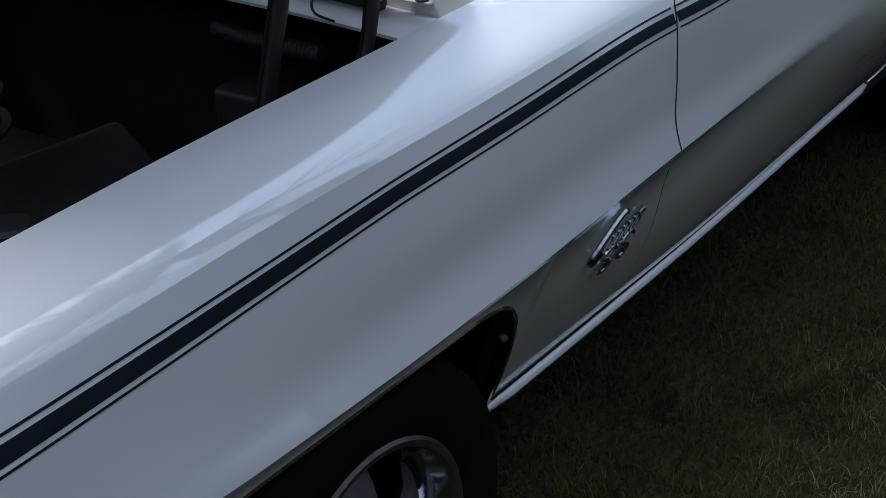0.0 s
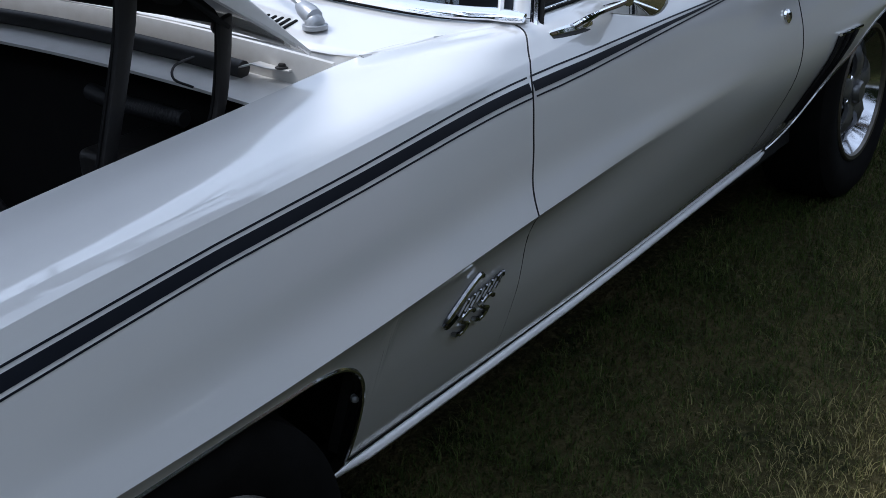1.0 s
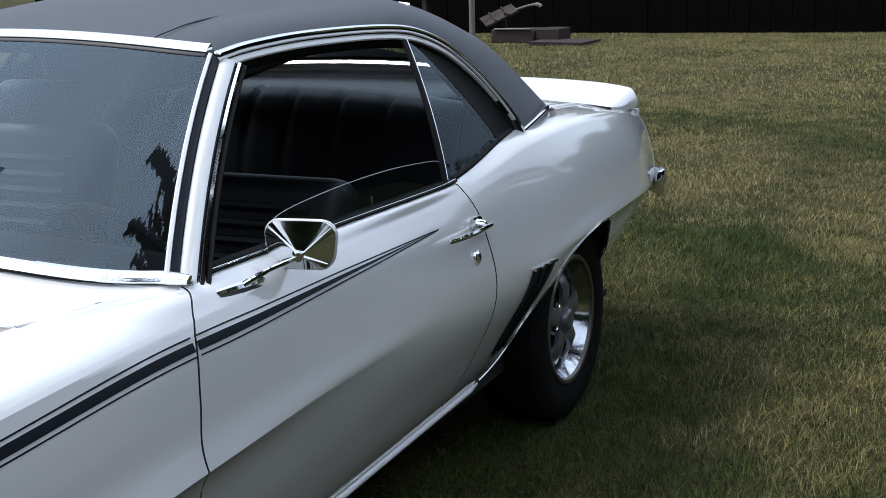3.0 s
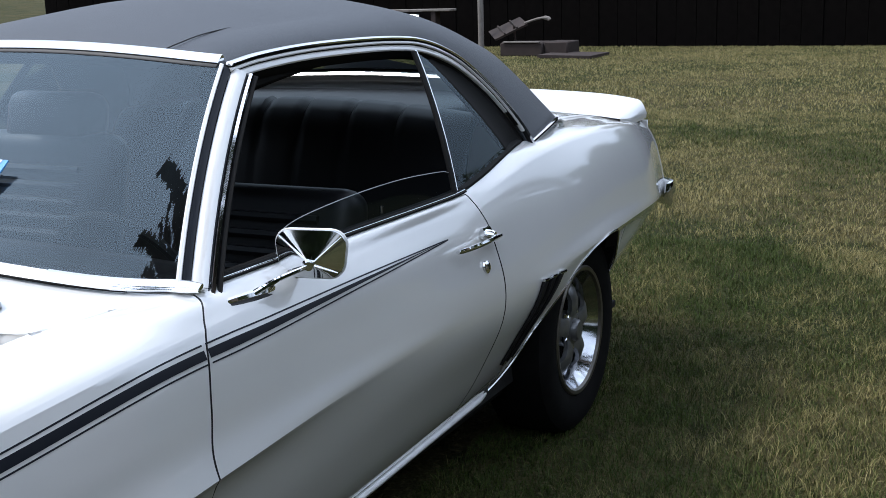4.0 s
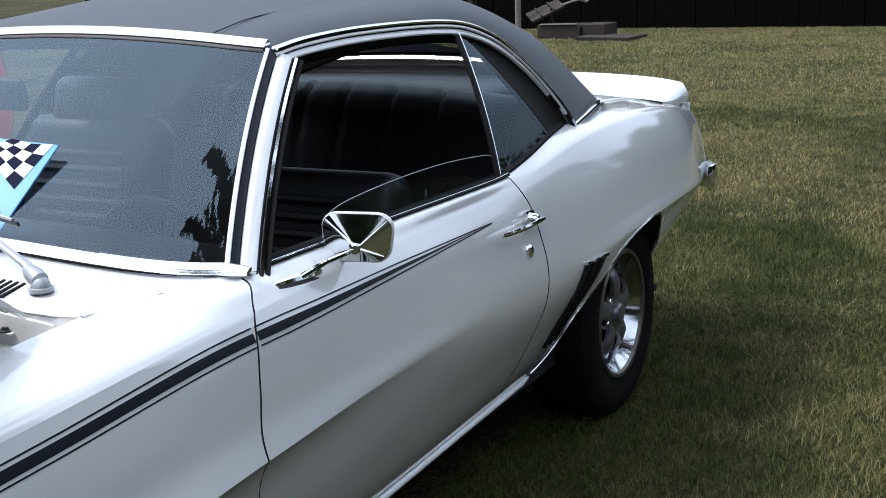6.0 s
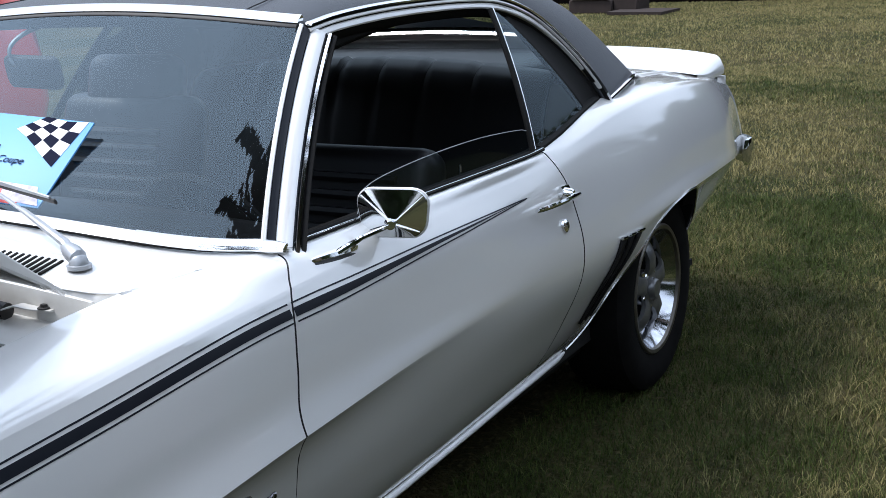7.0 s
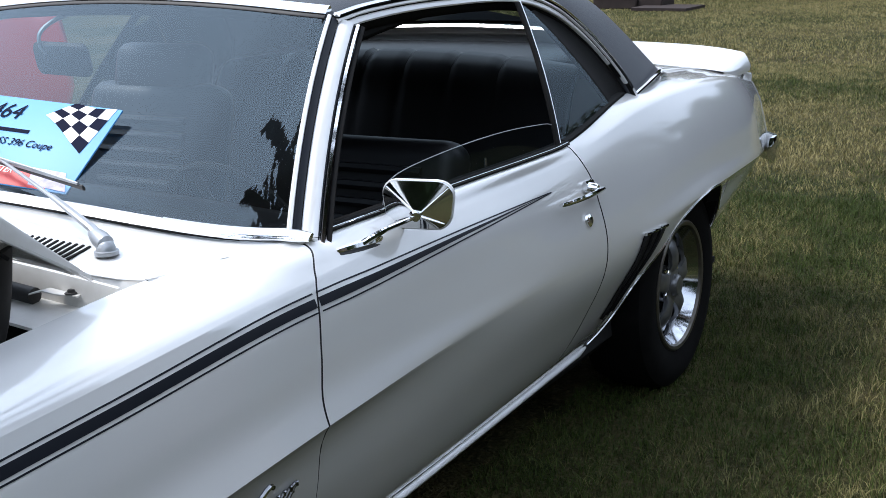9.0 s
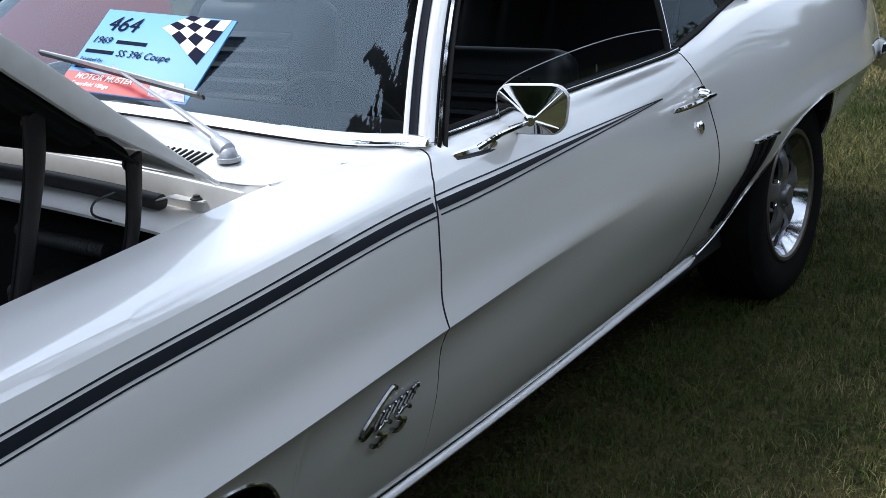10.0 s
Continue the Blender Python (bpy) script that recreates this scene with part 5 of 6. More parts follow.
for a in (0.3, math.pi - 0.3, math.pi * 1.5):
    bm = bmesh.new()
    ribbon(bm, [WHEEL_M @ Vector((r * math.cos(a), r * math.sin(a), -0.02 * (1 - r / 0.185))) for r in (0.0, 0.09, 0.185)], WHEEL_M.to_3x3() @ Vector((-math.sin(a), math.cos(a), 0)) * 0.014, WHEEL_M.to_3x3() @ Vector((0, 0, 0.004)), 0.4)
    part("wheel_spoke", bm, RUBBER, steer)
bm = bmesh.new()
tube(bm, [WHEEL_M @ Vector((0, 0, -0.02)), WHEEL_M @ Vector((0, 0, -0.25))], [0.045, 0.03], 14)
part("steering_column", bm, RUBBER, steer)


def bucket(s):
    """A front bucket seat with headrest."""
    seat = new("bucket_seat")
    seat.parent = car
    tagged(seat, "black vinyl bucket seat with headrest" if s > 0 else "low black vinyl bucket seat")
    y = 0.42 if s > 0 else -0.37
    soft_box("cushion", (1.28, y - 0.26, 0.42), (1.80, y + 0.26, 0.60), 0.06, SEAT, seat)
    tilt = Matrix.Translation((1.74, y, 0.55)) @ pose(0, 0, 0, 0, 14, 0)
    tall = 0.50 if s > 0 else 0.38
    soft_box("backrest", (-0.06, -0.25, 0.0), (0.07, 0.25, tall), 0.055, SEAT, seat, tilt)
    for k in range(6 if s > 0 else 4):
        bm = bmesh.new()
        tube(bm, [tilt @ Vector((-0.062, -0.16, 0.16 + k * 0.045)), tilt @ Vector((-0.066, 0, 0.16 + k * 0.045)), tilt @ Vector((-0.062, 0.16, 0.16 + k * 0.045))], 0.012, 6)
        part("seat_pleat", bm, SEAT, seat)
    if s > 0:
        soft_box("headrest", (-0.045, -0.17, 0.43), (0.055, 0.17, 0.615), 0.045, SEAT, seat, tilt)


for s in (-1, 1):
    bucket(s)
back = Matrix.Translation((2.30, 0, 0.50)) @ pose(0, 0, 0, 0, 18, 0)
rows = []
for a, h in ((-0.075, 0.0), (-0.085, 0.2), (-0.085, 0.40), (-0.080, 0.50), (-0.066, 0.555), (-0.040, 0.592), (0.0, 0.612), (0.045, 0.612), (0.08, 0.59)):
    row = []
    for y in np.linspace(-0.66, 0.66, 89):
        pleat = min(abs(abs(y) - q) for q in (0.07, 0.235, 0.40))
        dent = 0.012 * math.exp(-((pleat / 0.009) ** 2)) if -0.084 < a < 0.03 and h > 0.3 else 0.0
        row.append(back @ Vector((a + dent, y, h - 0.075 * (y / 0.66) ** 2 * h - dent)))
    rows.append(row)
sheet("rear_backrest", rows, SEAT, car, "black vinyl rear seat back", thick=0.01, out=(-1, 0, 0))
soft_box("rear_cushion", (1.95, -0.66, 0.36), (2.40, 0.66, 0.54), 0.06, SEAT, car)
rows = [[(x, 0.60 * t, 1.045 + 0.05 * (x - 2.5) + 0.006 * (1 - t * t)) for t in np.linspace(-1, 1, 9)] for x in np.linspace(2.46, 2.87, 6)]
sheet("parcel_shelf", rows, SEAT, car, "black parcel shelf", thick=0.01)
bm = bmesh.new()
RV = pose(1.2475, 0.150, 1.170, 0, -8, -10)
ring = rounded_frame(0, 0, 0.112, 0.040, 0.024)
vs = grid(bm, [[RV @ Vector((d, y * k, z * k)) for y, z in ring + ring[:1]] for k, d in ((0.96, 0.012), (1.0, 0.006), (0.97, -0.002), (0.86, -0.008))])
bm.faces.new([bm.verts.new(RV @ Vector((-0.008, y * 0.86, z * 0.86))) for y, z in ring])
bmesh.ops.remove_doubles(bm, verts=bm.verts, dist=0.0002)
rv = part("rear_view_mirror", bm, RUBBER, car, "black interior rear view mirror")
bm = bmesh.new()
bm.faces.new([bm.verts.new(RV @ Vector((0.012, y * 0.95, z * 0.95))) for y, z in ring])
part("mirror_glass", bm, CHROME, rv)
bm = bmesh.new()
tube(bm, spline([(1.248, 0.200, 1.182), (1.243, 0.212, 1.202), (1.252, 0.216, 1.231), (1.288, 0.208, 1.256), (1.345, 0.196, 1.274)], 16), [0.0035 + 0.0002 * i for i in range(17)], 8)
part("mirror_stalk", bm, GREYPLASTIC, rv)
soft_box("mirror_mount", (1.32, 0.165, 1.266), (1.365, 0.230, 1.284), 0.006, UNDER, rv, seg=2)

# ---- engine ----
soft_box("engine_block", (-0.42, -0.24, 0.34), (0.28, 0.24, 0.62), 0.03, ENGINE, car)
for s in (-1, 1):
    soft_box("valve_cover", (-0.36, -0.07, 0.0), (0.26, 0.07, 0.09), 0.025, ENGINE, car, Matrix.Translation((-0.02, s * 0.21, 0.60)) @ pose(0, 0, 0, s * -35, 0, 0), "dark valve cover")
bm = bmesh.new()
lathe(bm, [(0.0, 0.075), (0.03, 0.078), (0.05, 0.07), (0.17, 0.066), (0.178, 0.06), (0.178, 0.052), (0.165, 0.05), (0.165, 0.008), (0.18, 0.006), (0.18, 0.0), (0.0, 0.0)], pose(-0.04, 0.0, 0.72), 40)
part("air_cleaner", bm, ENGINE, car, "round dark air cleaner")
for y, x0 in ((-0.50, -0.28), (-0.47, -0.16)):
    bm = bmesh.new()
    lathe(bm, [(0.0, 0.02), (0.03, 0.02), (0.036, 0.014), (0.036, 0.0), (0.05, -0.002), (0.05, -0.03), (0.0, -0.03)], pose(x0, y, 0.72), 24)
    part("reservoir_cap", bm, ENGINE, car)
bm = bmesh.new()
hose = spline([(0.47, -0.20, 0.795), (0.445, -0.30, 0.797), (0.44, -0.38, 0.797), (0.44, -0.47, 0.795)], 60)
tube(bm, hose, [0.013 + 0.003 * (i % 2) for i in range(61)], 12)
part("ribbed_hose", bm, RUBBER, car, "ribbed black rubber hose")
bm = bmesh.new()
tube(bm, spline([(0.42, -0.52, 0.86), (0.40, -0.50, 0.875), (0.44, -0.46, 0.882), (0.50, -0.44, 0.88)], 12), 0.0022, 6)
part("cable", bm, RUBBER, car)
soft_box("master_cylinder", (0.33, -0.42, 0.66), (0.50, -0.32, 0.75), 0.015, ENGINE, car)
soft_box("radiator", (-0.82, -0.36, 0.30), (-0.74, 0.36, 0.74), 0.012, UNDER, car)
soft_box("radiator_support", (-0.86, -0.69, 0.72), (-0.74, 0.69, 0.765), 0.01, PAINT_DULL, car)


# ---- ground ----
def lawn_mat(name, green, green2, straw, straw2, blades):
    """Lawn colours in drifts: green and straw, mixed by noise at several sizes."""
    m = bpy.data.materials.new(name)
    m.use_nodes = True
    n, k = m.node_tree.nodes, m.node_tree.links
    p = n["Principled BSDF"]
    p.inputs["Roughness"].default_value = 0.8 if blades else 0.95
    p.inputs["Specular IOR Level"].default_value = 0.25 if blades else 0.1
    co = n.new("ShaderNodeTexCoord")

    def noise_at(scale, detail, lo, hi):
        a = n.new("ShaderNodeTexNoise")
        a.inputs["Scale"].default_value, a.inputs["Detail"].default_value = scale, detail
        k.new(co.outputs["Object"], a.inputs["Vector"])
        r = n.new("ShaderNodeMapRange")
        r.inputs[1].default_value, r.inputs[2].default_value = lo, hi
        k.new(a.outputs["Fac"], r.inputs[0])
        return r.outputs[0]

    def mix(a, b, f):
        x = n.new("ShaderNodeMix")
        x.data_type = "RGBA"
        for i, c in ((6, a), (7, b)):
            if isinstance(c, tuple):
                x.inputs[i].default_value = (*c, 1)
            else:
                k.new(c, x.inputs[i])
        k.new(f, x.inputs[0])
        return x.outputs[2]

    if blades:
        g = n.new("ShaderNodeNewGeometry")
        rnd = g.outputs["Random Per Island"]
        g1 = mix(green, green2, rnd)
        mul = n.new("ShaderNodeMath")
        mul.operation = "MULTIPLY"
        mul.inputs[1].default_value = 7.31
        k.new(rnd, mul.inputs[0])
        fr = n.new("ShaderNodeMath")
        fr.operation = "FRACT"
        k.new(mul.outputs[0], fr.inputs[0])
        s1 = mix(straw, straw2, fr.outputs[0])
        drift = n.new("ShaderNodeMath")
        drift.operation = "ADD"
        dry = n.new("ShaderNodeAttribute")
        dry.attribute_name = "dryness_shade"
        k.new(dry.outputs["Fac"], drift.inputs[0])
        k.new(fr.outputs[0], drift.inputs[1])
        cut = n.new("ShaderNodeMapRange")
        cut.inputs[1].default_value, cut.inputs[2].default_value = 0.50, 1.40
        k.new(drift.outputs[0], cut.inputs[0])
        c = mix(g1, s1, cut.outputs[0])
    else:
        c = mix(green, straw, noise_at(0.42, 6, 0.42, 0.58))
        c = mix(c, green2, noise_at(6, 5, 0.42, 0.72))
        c = mix(c, straw2, noise_at(50, 4, 0.50, 0.72))
        f = n.new("ShaderNodeTexNoise")
        f.inputs["Scale"].default_value, f.inputs["Detail"].default_value = 55, 7
        k.new(co.outputs["Object"], f.inputs["Vector"])
        bp = n.new("ShaderNodeBump")
        bp.inputs["Strength"].default_value, bp.inputs["Distance"].default_value = 1.0, 0.04
        k.new(f.outputs["Fac"], bp.inputs["Height"])
        k.new(bp.outputs["Normal"], p.inputs["Normal"])
    k.new(c, p.inputs["Base Color"])
    return m


LAWN = lawn_mat("lawn", (0.022, 0.029, 0.008), (0.013, 0.018, 0.005), (0.075, 0.063, 0.027), (0.100, 0.084, 0.038), False)
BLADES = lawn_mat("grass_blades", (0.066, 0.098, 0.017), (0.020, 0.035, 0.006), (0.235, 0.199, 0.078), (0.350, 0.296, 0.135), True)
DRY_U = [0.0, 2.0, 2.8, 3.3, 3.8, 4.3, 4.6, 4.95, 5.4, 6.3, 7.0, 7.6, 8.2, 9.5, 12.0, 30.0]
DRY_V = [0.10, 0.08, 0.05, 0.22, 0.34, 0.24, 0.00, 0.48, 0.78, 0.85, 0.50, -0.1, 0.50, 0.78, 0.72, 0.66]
bm = bmesh.new()
ticks = [-600, -120, -40, -20, -10, -6, -4, -3, -2, -1, 0, 1, 2, 3, 4, 5, 6, 8, 10, 14, 20, 30, 60, 150, 600]
grid(bm, [[(x, y, 0.0) for y in ticks] for x in ticks])
tagged(part("ground", bm, LAWN, None), "mown lawn with green and straw-coloured dry patches", "lawn", kind="structure")


def grass(name, count, xs, ys, high, wide, seed, keep=None, lean=1.0, material=None):
    """Blades of mown grass, as one body: each a bent, tapering strip."""
    rng = np.random.default_rng(seed)
    x, y = rng.uniform(*xs, count), rng.uniform(*ys, count)
    if keep is not None:
        ok = keep(x, y)
        x, y = x[ok], y[ok]
    # blades gather in tufts, with thin places between
    tuft = np.sin(x * 61 + 3 * np.sin(y * 37)) * np.sin(y * 67 + 3 * np.sin(x * 41))
    ok = rng.uniform(0, 1, len(x)) < 0.72 + 0.5 * tuft
    x, y, tuft = x[ok], y[ok], tuft[ok]
    n = len(x)
    drift = np.sin(x * 2.1 + 1.3 * np.sin(y * 1.7)) * np.cos(y * 2.6 + 0.8 * np.sin(x * 3.1))
    h = high * rng.uniform(0.45, 1.25, n) * (1 + 0.25 * drift + 0.25 * tuft)
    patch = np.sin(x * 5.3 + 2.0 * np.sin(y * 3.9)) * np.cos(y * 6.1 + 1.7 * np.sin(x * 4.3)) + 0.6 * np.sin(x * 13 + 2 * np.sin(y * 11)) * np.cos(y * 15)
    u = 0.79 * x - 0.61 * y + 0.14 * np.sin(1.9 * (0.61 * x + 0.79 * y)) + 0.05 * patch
    # green beside the car is part drift, part stand-in for the car's shade
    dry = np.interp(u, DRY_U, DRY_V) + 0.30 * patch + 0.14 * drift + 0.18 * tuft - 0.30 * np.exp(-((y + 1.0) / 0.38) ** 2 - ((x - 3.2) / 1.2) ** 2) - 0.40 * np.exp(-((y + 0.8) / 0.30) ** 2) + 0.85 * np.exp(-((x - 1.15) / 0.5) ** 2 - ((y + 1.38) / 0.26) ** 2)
    w = wide * rng.uniform(0.6, 1.3, n)
    a = rng.uniform(0, 2 * np.pi, n)
    b = rng.uniform(0, 2 * np.pi, n) + 1.2 * drift
    l = h * lean * rng.uniform(0.2, 1.5, n)
    dx, dy, ux, uy = np.cos(a) * w / 2, np.sin(a) * w / 2, np.cos(b) * l, np.sin(b) * l
    z0 = np.full(n, -0.004)
    V = np.stack([np.stack([x - dx, y - dy, z0], 1), np.stack([x + dx, y + dy, z0], 1),
                  np.stack([x + dx * 0.7 + ux * 0.35, y + dy * 0.7 + uy * 0.35, h * 0.6], 1), np.stack([x - dx * 0.7 + ux * 0.35, y - dy * 0.7 + uy * 0.35, h * 0.6], 1),
                  np.stack([x + ux, y + uy, h * 0.95], 1)], 1).reshape(-1, 3)
    me = bpy.data.meshes.new(name)
    me.vertices.add(len(V))
    me.vertices.foreach_set("co", V.ravel())
    base = np.arange(n) * 5
    loops = np.concatenate([np.stack([base, base + 1, base + 2, base + 3], 1), np.stack([base + 3, base + 2, base + 4], 1)], 1).ravel()
    me.loops.add(len(loops))
    me.loops.foreach_set("vertex_index", loops.astype(np.int32))
    me.polygons.add(2 * n)
    starts = np.stack([np.arange(n) * 7, np.arange(n) * 7 + 4], 1).ravel()
    me.polygons.foreach_set("loop_start", starts.astype(np.int32))
    me.update(calc_edges=True)
    me.attributes.new("dryness_shade", "FLOAT", "POINT").data.foreach_set("value", np.repeat(dry, 5).astype(np.float32))
    me.materials.append(material or BLADES)
    return tagged(new(name, me), "short mown grass, green mixed with straw-coloured blades", "grass", kind="stuff")


def clear_of_car(x, y):
    return ~((np.abs(y) < 0.60) & (x < 3.75))


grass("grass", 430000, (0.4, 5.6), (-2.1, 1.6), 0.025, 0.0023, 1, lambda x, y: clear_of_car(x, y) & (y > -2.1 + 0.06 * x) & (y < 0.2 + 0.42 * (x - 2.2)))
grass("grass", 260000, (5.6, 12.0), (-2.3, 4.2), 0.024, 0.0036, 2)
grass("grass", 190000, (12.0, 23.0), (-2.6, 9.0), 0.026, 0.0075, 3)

# ---- distance: shed, cellar hatch, post ----
# near-black boards stand in for the deep shade of an open shed front
DARK = mat("shade_black_boards", (0.0035, 0.003, 0.0028), 0.95, 0, (0.006, 0.005, 0.0045), 6, bump=0.4, bump_scale=40, spec=0.02)
RUST = mat("brown_boards", (0.032, 0.020, 0.016), 0.85, 0, (0.018, 0.011, 0.009), 9, bump=0.4, bump_scale=60)
PALE = mat("weathered_wood", (0.20, 0.18, 0.16), 0.8, 0, (0.12, 0.10, 0.09), 12, bump=0.4, bump_scale=60)
shed = thing("shed", "long shed at the edge of the lawn, boards blackened in place of shade", "shed", (23.2, 3.0, 0))
bm = bmesh.new()
box(bm, (-0.15, 0, 0), (0.15, 0.395, 3.0), 0.01)
board0 = part("board", bm, DARK, shed, smooth=False)
board0.location = (0, -26, 0)
for i in range(1, 110):
    b = new("board", board0.data)
    b.parent = shed
    b.location = (0.01 * math.sin(i * 2.3), -26 + i * 0.40, 0)
bm = bmesh.new()
rows = [[(x, y, 3.0 + 0.35 * (1 - abs(x - 2.6) / 3.2)) for x in (-0.6, 2.6, 5.8)] for y in (-26.5, 18.5)]
grid(bm, rows)
ob = part("shed_roof", bm, DARK, shed)
ob.modifiers.new("thickness", "SOLIDIFY").thickness = 0.12

hatch = thing("cellar_hatch", "low brown wooden hatch box with its lid propped up", "hatch", (20.4, 6.6, 0))


def slab(name, a, b, c, d, thick, material, parent, label=""):
    bm = bmesh.new()
    top = [Vector(p) for p in (a, b, c, d)]
    n = (top[1] - top[0]).cross(top[3] - top[0]).normalized() * thick
    t = [bm.verts.new(p) for p in top]
    l = [bm.verts.new(p - n) for p in top]
    bm.faces.new(t)
    bm.faces.new(l[::-1])
    for i in range(4):
        bm.faces.new((t[i], l[i], l[(i + 1) % 4], t[(i + 1) % 4]))
    return part(name, bm, material, parent, label, smooth=False)


soft_box("hatch_box", (-0.3, -0.36, 0.0), (0.4, 0.48, 0.25), 0.02, RUST, hatch, seg=1)
soft_box("box_rim", (-0.33, -0.30, 0.245), (-0.25, 0.42, 0.272), 0.008, PALE, hatch, seg=1)
L0, L1, L2, L3 = Vector((0.30, 0.98, 0.43)), Vector((0.30, 0.32, 0.70)), Vector((-0.25, -0.06, 0.60)), Vector((-0.25, 0.60, 0.31))
for k in range(3):
    a, b = k / 3, (k + 1) / 3 - 0.015
    slab("lid_board", L3.lerp(L2, a), L3.lerp(L2, b), L0.lerp(L1, b), L0.lerp(L1, a), 0.04, RUST, hatch)
for q in (0.30, 0.68):
    bm = bmesh.new()
    tube(bm, [L3.lerp(L2, q) + Vector((0, 0, 0.015)), L0.lerp(L1, q) + Vector((0, 0, 0.015))], 0.018, 6)
    part("lid_batten", bm, RUST, hatch)
bm = bmesh.new()
tube(bm, [L2 + Vector((0.05, 0.3, -0.05)), (-0.1, 0.25, 0.24)], 0.02, 6)
part("lid_prop", bm, RUST, hatch)
bm = bmesh.new()
tube(bm, spline([(-0.2, 0.02, 0.60), (-0.2, -0.18, 0.66), (-0.2, -0.34, 0.69), (-0.2, -0.44, 0.68), (-0.2, -0.47, 0.65)], 14), [0.022] * 8 + [0.038] * 7, 8)
part("lid_lever", bm, PALE, hatch)
soft_box("side_box", (-0.25, -0.82, 0.0), (0.4, -0.37, 0.26), 0.02, RUST, hatch, seg=1)
slab("ramp_board", (-0.9, -0.50, 0.07), (-0.9, -1.50, 0.055), (0.1, -1.50, 0.055), (0.1, -0.50, 0.07), 0.05, RUST, hatch)
post = thing("post", "tall grey metal post before the shed", "post", (20.3, 7.55, 0))
bm = bmesh.new()
tube(bm, [(0, 0, 0), (0, 0, 2.9)], 0.055, 12)
part("shaft", bm, PALE, post)
bm = bmesh.new()
box(bm, (-0.09, -0.09, 0), (0.09, 0.09, 0.03), 0.005)
part("foot_plate", bm, PALE, post)
plank = thing("plank", "weathered plank lying on trestles before the shed", "plank", (21.5, 8.9, 0))
soft_box("top_board", (-0.15, -0.2, 0.80), (0.15, 2.2, 0.85), 0.01, PALE, plank, seg=1)
for y in (0.2, 1.8):
    soft_box("trestle_leg", (-0.12, y - 0.05, 0), (0.12, y + 0.05, 0.80), 0.01, RUST, plank, seg=1)

# ---- red car on the far side ----
red = thing("car", "red parked car beyond the white one", "car", (4.82, 4.85, 0))
red.scale = (1.12, 1.12, 1.12)


def red_rows(prof, half, round_end=0.12):
    """A body shell from a side outline of (x, z) points, narrowed towards the top and the ends."""
    rows = []
    for x, z0, z1 in prof:
        e = 1 - 0.25 * max(0, (abs(x + 2.3) - 2.0) / 0.35) ** 2
        w = half * e
        rows.append([(x, -w * 0.92, z0), (x, -w, z0 + 0.25 * (z1 - z0)), (x, -w * 0.99, z0 + 0.62 * (z1 - z0)), (x, -w * 0.93, z1 - 0.05), (x, -w * 0.84, z1 - 0.005), (x, -w * 0.4, z1 + 0.02), (x, 0, z1 + 0.025), (x, w * 0.4, z1 + 0.02), (x, w * 0.84, z1 - 0.005), (x, w * 0.93, z1 - 0.05), (x, w * 0.99, z0 + 0.62 * (z1 - z0)), (x, w, z0 + 0.25 * (z1 - z0)), (x, w * 0.92, z0)])
    return rows


prof = [(-4.65, 0.40, 0.62), (-4.6, 0.32, 0.80), (-4.4, 0.25, 0.90), (-3.6, 0.24, 0.95), (-3.0, 0.24, 0.98), (-2.2, 0.24, 0.98), (-1.4, 0.24, 1.08), (-0.8, 0.25, 1.17), (-0.4, 0.28, 1.19), (-0.2, 0.30, 1.13), (-0.07, 0.34, 0.98), (0.0, 0.42, 0.75)]
sheet("body_shell", red_rows(prof, 0.92), RED, red)
cab = [(-3.2, 0.98, 1.0), (-2.75, 0.98, 1.34), (-2.4, 0.98, 1.42), (-1.8, 0.98, 1.42), (-1.4, 0.98, 1.33), (-0.75, 1.0, 1.06)]
sheet("cabin_shell", red_rows(cab, 0.72), UNDER, red, "dark glazed cabin")
roof_r = [(-2.70, 1.35, 1.40), (-2.4, 1.40, 1.44), (-1.8, 1.40, 1.44), (-1.42, 1.32, 1.36)]
sheet("roof_skin", red_rows(roof_r, 0.66), RED, red)
for x in (-3.75, -0.95):
    for y, r in ((-0.74, 90), (0.74, -90)):
        w = copy_thing(wheel, pose(x, y, 0.327, r, 0, 0))
        w.parent = red
        for c in w.children:
            if c.name.startswith("rim"):
                c.parent = w

# ---- trees ----
BARK = mat("bark", (0.06, 0.045, 0.035), 0.9, 0, (0.10, 0.08, 0.06), 14, bump=0.8, bump_scale=30)
NEEDLE = mat("needles", (0.016, 0.030, 0.012), 0.7, 0, (0.035, 0.055, 0.020), 2.5)


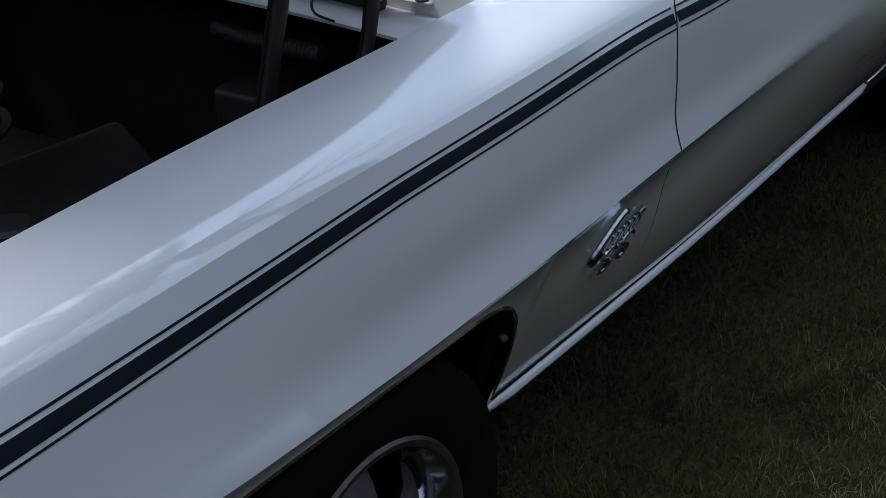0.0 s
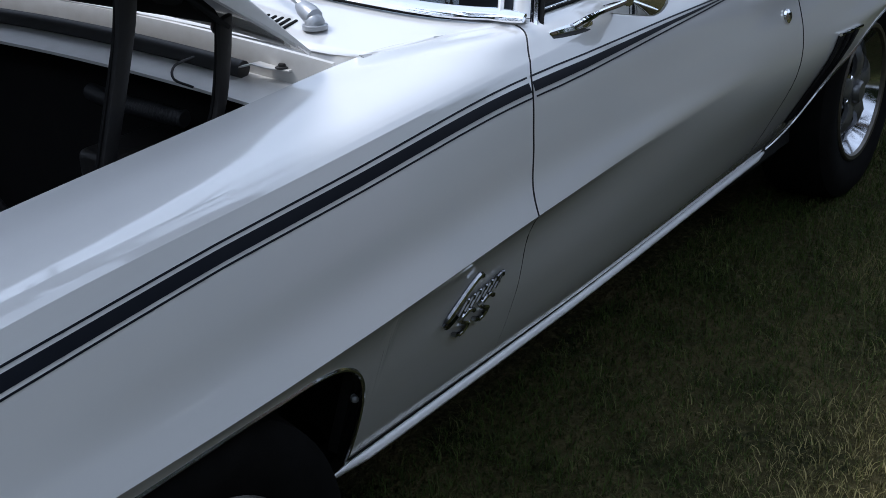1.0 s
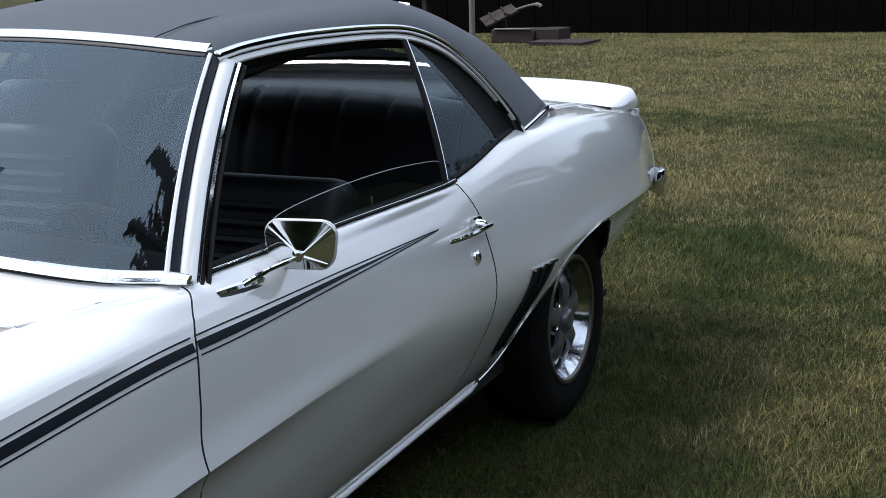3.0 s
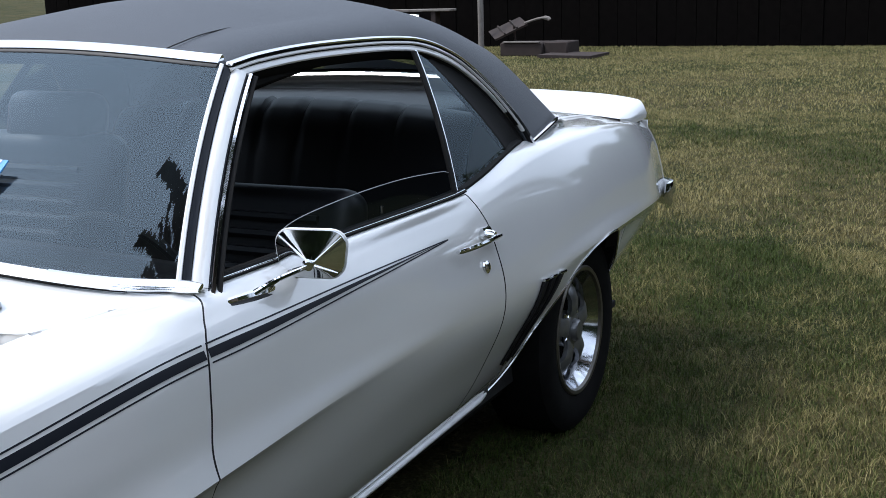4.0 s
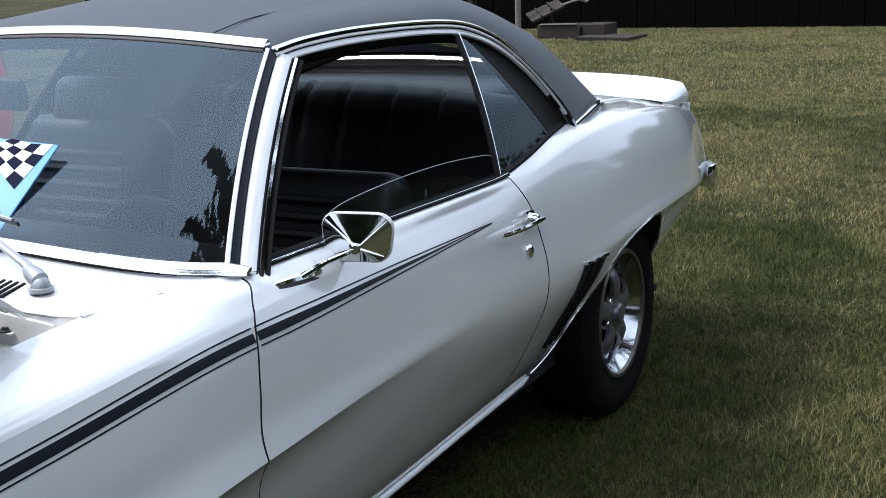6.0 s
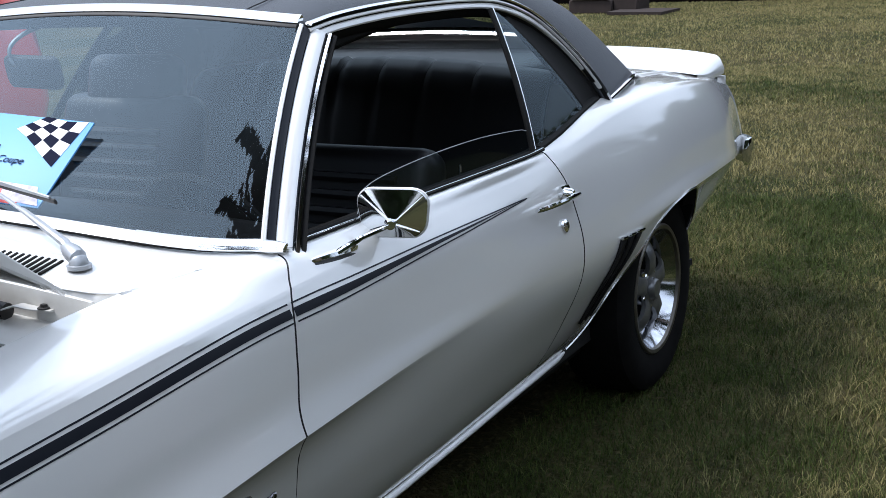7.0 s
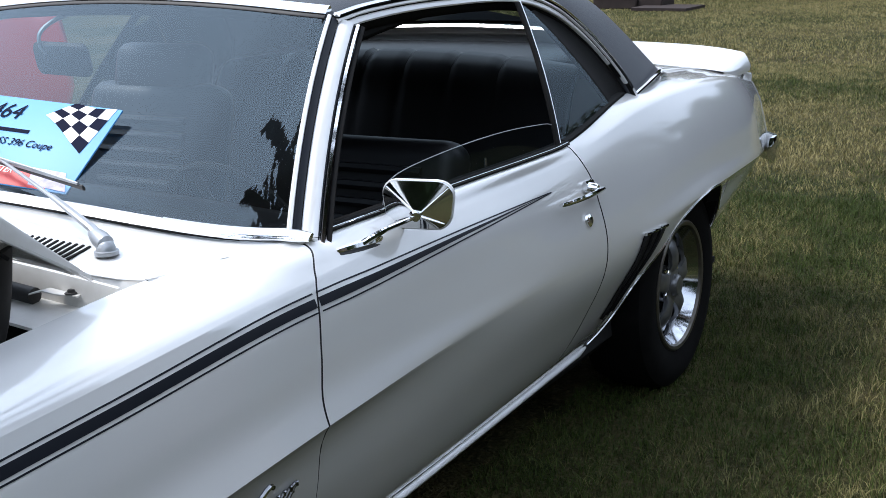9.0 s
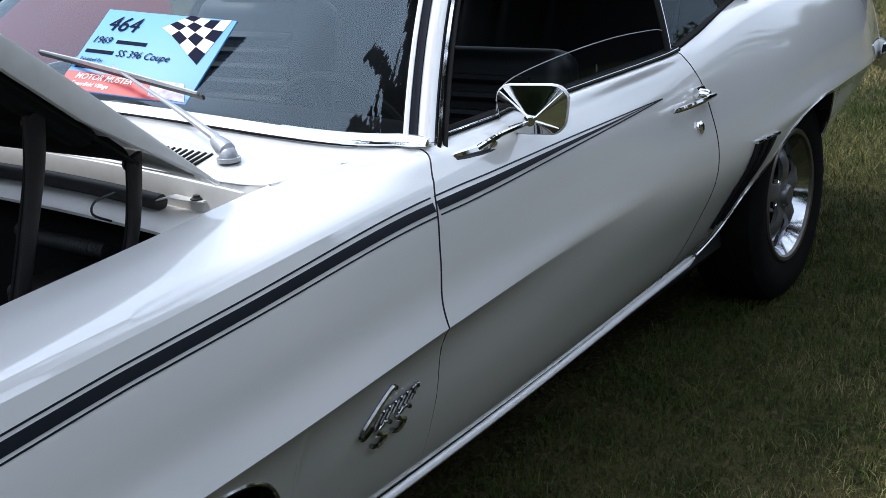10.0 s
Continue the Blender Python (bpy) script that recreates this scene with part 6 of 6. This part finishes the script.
def conifer(at, high, spread, seed, branches=150, first=0.08, size=1.0, power=0.8):
    """A conifer: tapered trunk, drooping boughs, each set with many small sprays."""
    rng = np.random.default_rng(seed)
    tree = thing("tree", "tall dark green conifer at the edge of the lawn", "tree", at, "conifers round the lawn")
    bm = bmesh.new()
    tube(bm, [(0.05 * math.sin(i), 0.05 * math.cos(i * 1.7), high * i / 8) for i in range(9)], [0.02 * high * (1 - i / 8.3) for i in range(9)], 9)
    part("trunk", bm, BARK, tree)
    V, F = [], []
    for i in range(branches):
        f = first + (1 - first) * (i + rng.uniform(0, 1)) / branches
        z = high * f
        ln = spread * (1 - f) ** power * rng.uniform(0.7, 1.15) + 0.12
        a = i * 2.399 + rng.uniform(-0.3, 0.3)
        d = np.array([math.cos(a), math.sin(a), 0])
        n = int((14 + 26 * ln / spread) / size)
        for q in range(n):
            r = (q + rng.uniform(0, 1)) / n
            c = d * ln * r + np.array([0, 0, z + 0.12 * ln * r - 0.42 * ln * r * r])
            s = (0.30 + 0.20 * rng.uniform()) * (1.1 - 0.6 * r) * (0.35 + 0.65 * ln / spread) * spread / 2.6 * size
            p = rng.normal(0, 1, 3)
            p = p / np.linalg.norm(p)
            e = np.cross(p, [0, 0, 1.0])
            e = e / (np.linalg.norm(e) + 1e-6)
            b = len(V)
            down = np.array([0, 0, -0.35 * s])
            V += [c - e * s * 0.28, c + p * s * 0.6 + e * s * 0.12, c + d * s * 0.9 + p * s * 0.3 + down, c + e * s * 0.30 + down * 0.6, c - p * s * 0.55 + down]
            F += [(b, b + 1, b + 3), (b + 1, b + 2, b + 3), (b, b + 3, b + 4)]
    me = bpy.data.meshes.new("crown")
    me.from_pydata([tuple(v) for v in V], [], F)
    me.materials.append(NEEDLE)
    ob = new("crown", me)
    ob.parent = tree
    return tree


LEAF = mat("leaves", (0.018, 0.032, 0.009), 0.7, 0, (0.032, 0.050, 0.014), 2.0, spec=0.2)


def broadleaf(at, high, spread, seed, leaf=0.11, clumps=9, leaves=16):
    """A spreading tree: trunk, forked limbs, and sprays of many small hanging leaves."""
    rng = np.random.default_rng(seed)
    tree = thing("tree", "large spreading broad-leaved tree beyond the lawn", "tree", at, "broad-leaved trees round the lawn")
    bm = bmesh.new()
    tube(bm, [(0, 0, -0.1), (0.06, 0.02, high * 0.15), (0.0, 0.1, high * 0.32), (0.1, 0.15, high * 0.48)], [0.024 * high, 0.019 * high, 0.016 * high, 0.011 * high], 12)
    part("trunk", bm, BARK, tree)
    tips = []
    for i in range(22):
        a = i * 2.399
        ln = spread * rng.uniform(0.65, 1.0)
        z0 = high * rng.uniform(0.10, 0.47)
        z1 = z0 + high * rng.uniform(0.08, 0.5)
        pts = spline([(0.05, 0.1, z0), (0.3 * ln * math.cos(a), 0.3 * ln * math.sin(a), z0 + 0.45 * (z1 - z0)), (0.7 * ln * math.cos(a + 0.12), 0.7 * ln * math.sin(a + 0.12), z0 + 0.85 * (z1 - z0)), (ln * math.cos(a + 0.2), ln * math.sin(a + 0.2), z1)], 10)
        bm = bmesh.new()
        tube(bm, pts, [0.010 * high * (1 - 0.085 * j) for j in range(11)], 7)
        part("limb", bm, BARK, tree)
        tips += pts[4:]
    V, F = [], []
    for p in tips:
        for _ in range(clumps):
            c = np.array(p) + rng.normal(0, 1, 3) * (0.16, 0.16, 0.11) * np.array(spread)
            for _ in range(leaves):
                q = c + rng.normal(0, 1, 3) * (0.055, 0.055, 0.06) * np.array(spread)
                e = rng.normal(0, 1, 3)
                e = e / np.linalg.norm(e) * leaf
                g = rng.normal(0, 1, 3) * leaf * 0.6 + np.array([0, 0, -1.4 * leaf])
                b = len(V)
                V += [q - e, q + g * 0.6 - e * 0.2, q + e, q + g * 1.6]
                F += [(b, b + 1, b + 2), (b + 1, b + 3, b + 2)]
    me = bpy.data.meshes.new("crown")
    me.from_pydata([tuple(v) for v in V], [], F)
    me.materials.append(LEAF)
    ob = new("crown", me)
    ob.parent = tree
    return tree


conifer((2.4, -3.3, 0), 20.0, 4.5, 21, 300, 0.36, 0.5, 0.35)
far_tree = broadleaf((27.5, -4.6, 0), 5.6, 2.9, 12)
far_tree_b = broadleaf((28.5, -9.5, 0), 7.3, 3.2, 13)
far_conifer = conifer((27.0, -13.5, 0), 7.5, 2.2, 14, 110)
# the last four copies are unseen, added to darken the car's side and lawn
for x, y, src, turn in ((28.0, 0.5, far_tree_b, 2), (29.0, 5.5, far_tree, 3), (28.5, 10.5, far_tree_b, 4), (29.0, 16.0, far_tree, 5), (26.5, -17.0, far_tree_b, 5), (27.0, -22.0, far_tree, 2), (24.0, -27.0, far_tree_b, 1), (18.0, -24.0, far_conifer, 4), (12.0, -25.0, far_tree, 3), (6.0, -23.0, far_tree_b, 3), (0.0, -24.0, far_tree, 1), (-9.0, -20.0, far_tree_b, 2), (-8.5, 6.5, far_tree, 3), (-9.5, 10.0, far_conifer, 4), (-10.5, 2.0, far_tree_b, 1), (-7.5, 13.5, far_tree, 5), (-11.5, -4.0, far_tree, 2), (-12.0, -10.5, far_tree_b, 4), (6.5, -10.5, far_tree, 1), (1.0, -9.8, far_tree_b, 3), (-4.5, -9.2, far_tree, 5), (12.0, -13.5, far_tree_b, 2)):
    copy_thing(src, pose(x, y, 0, 0, 0, turn * 67))
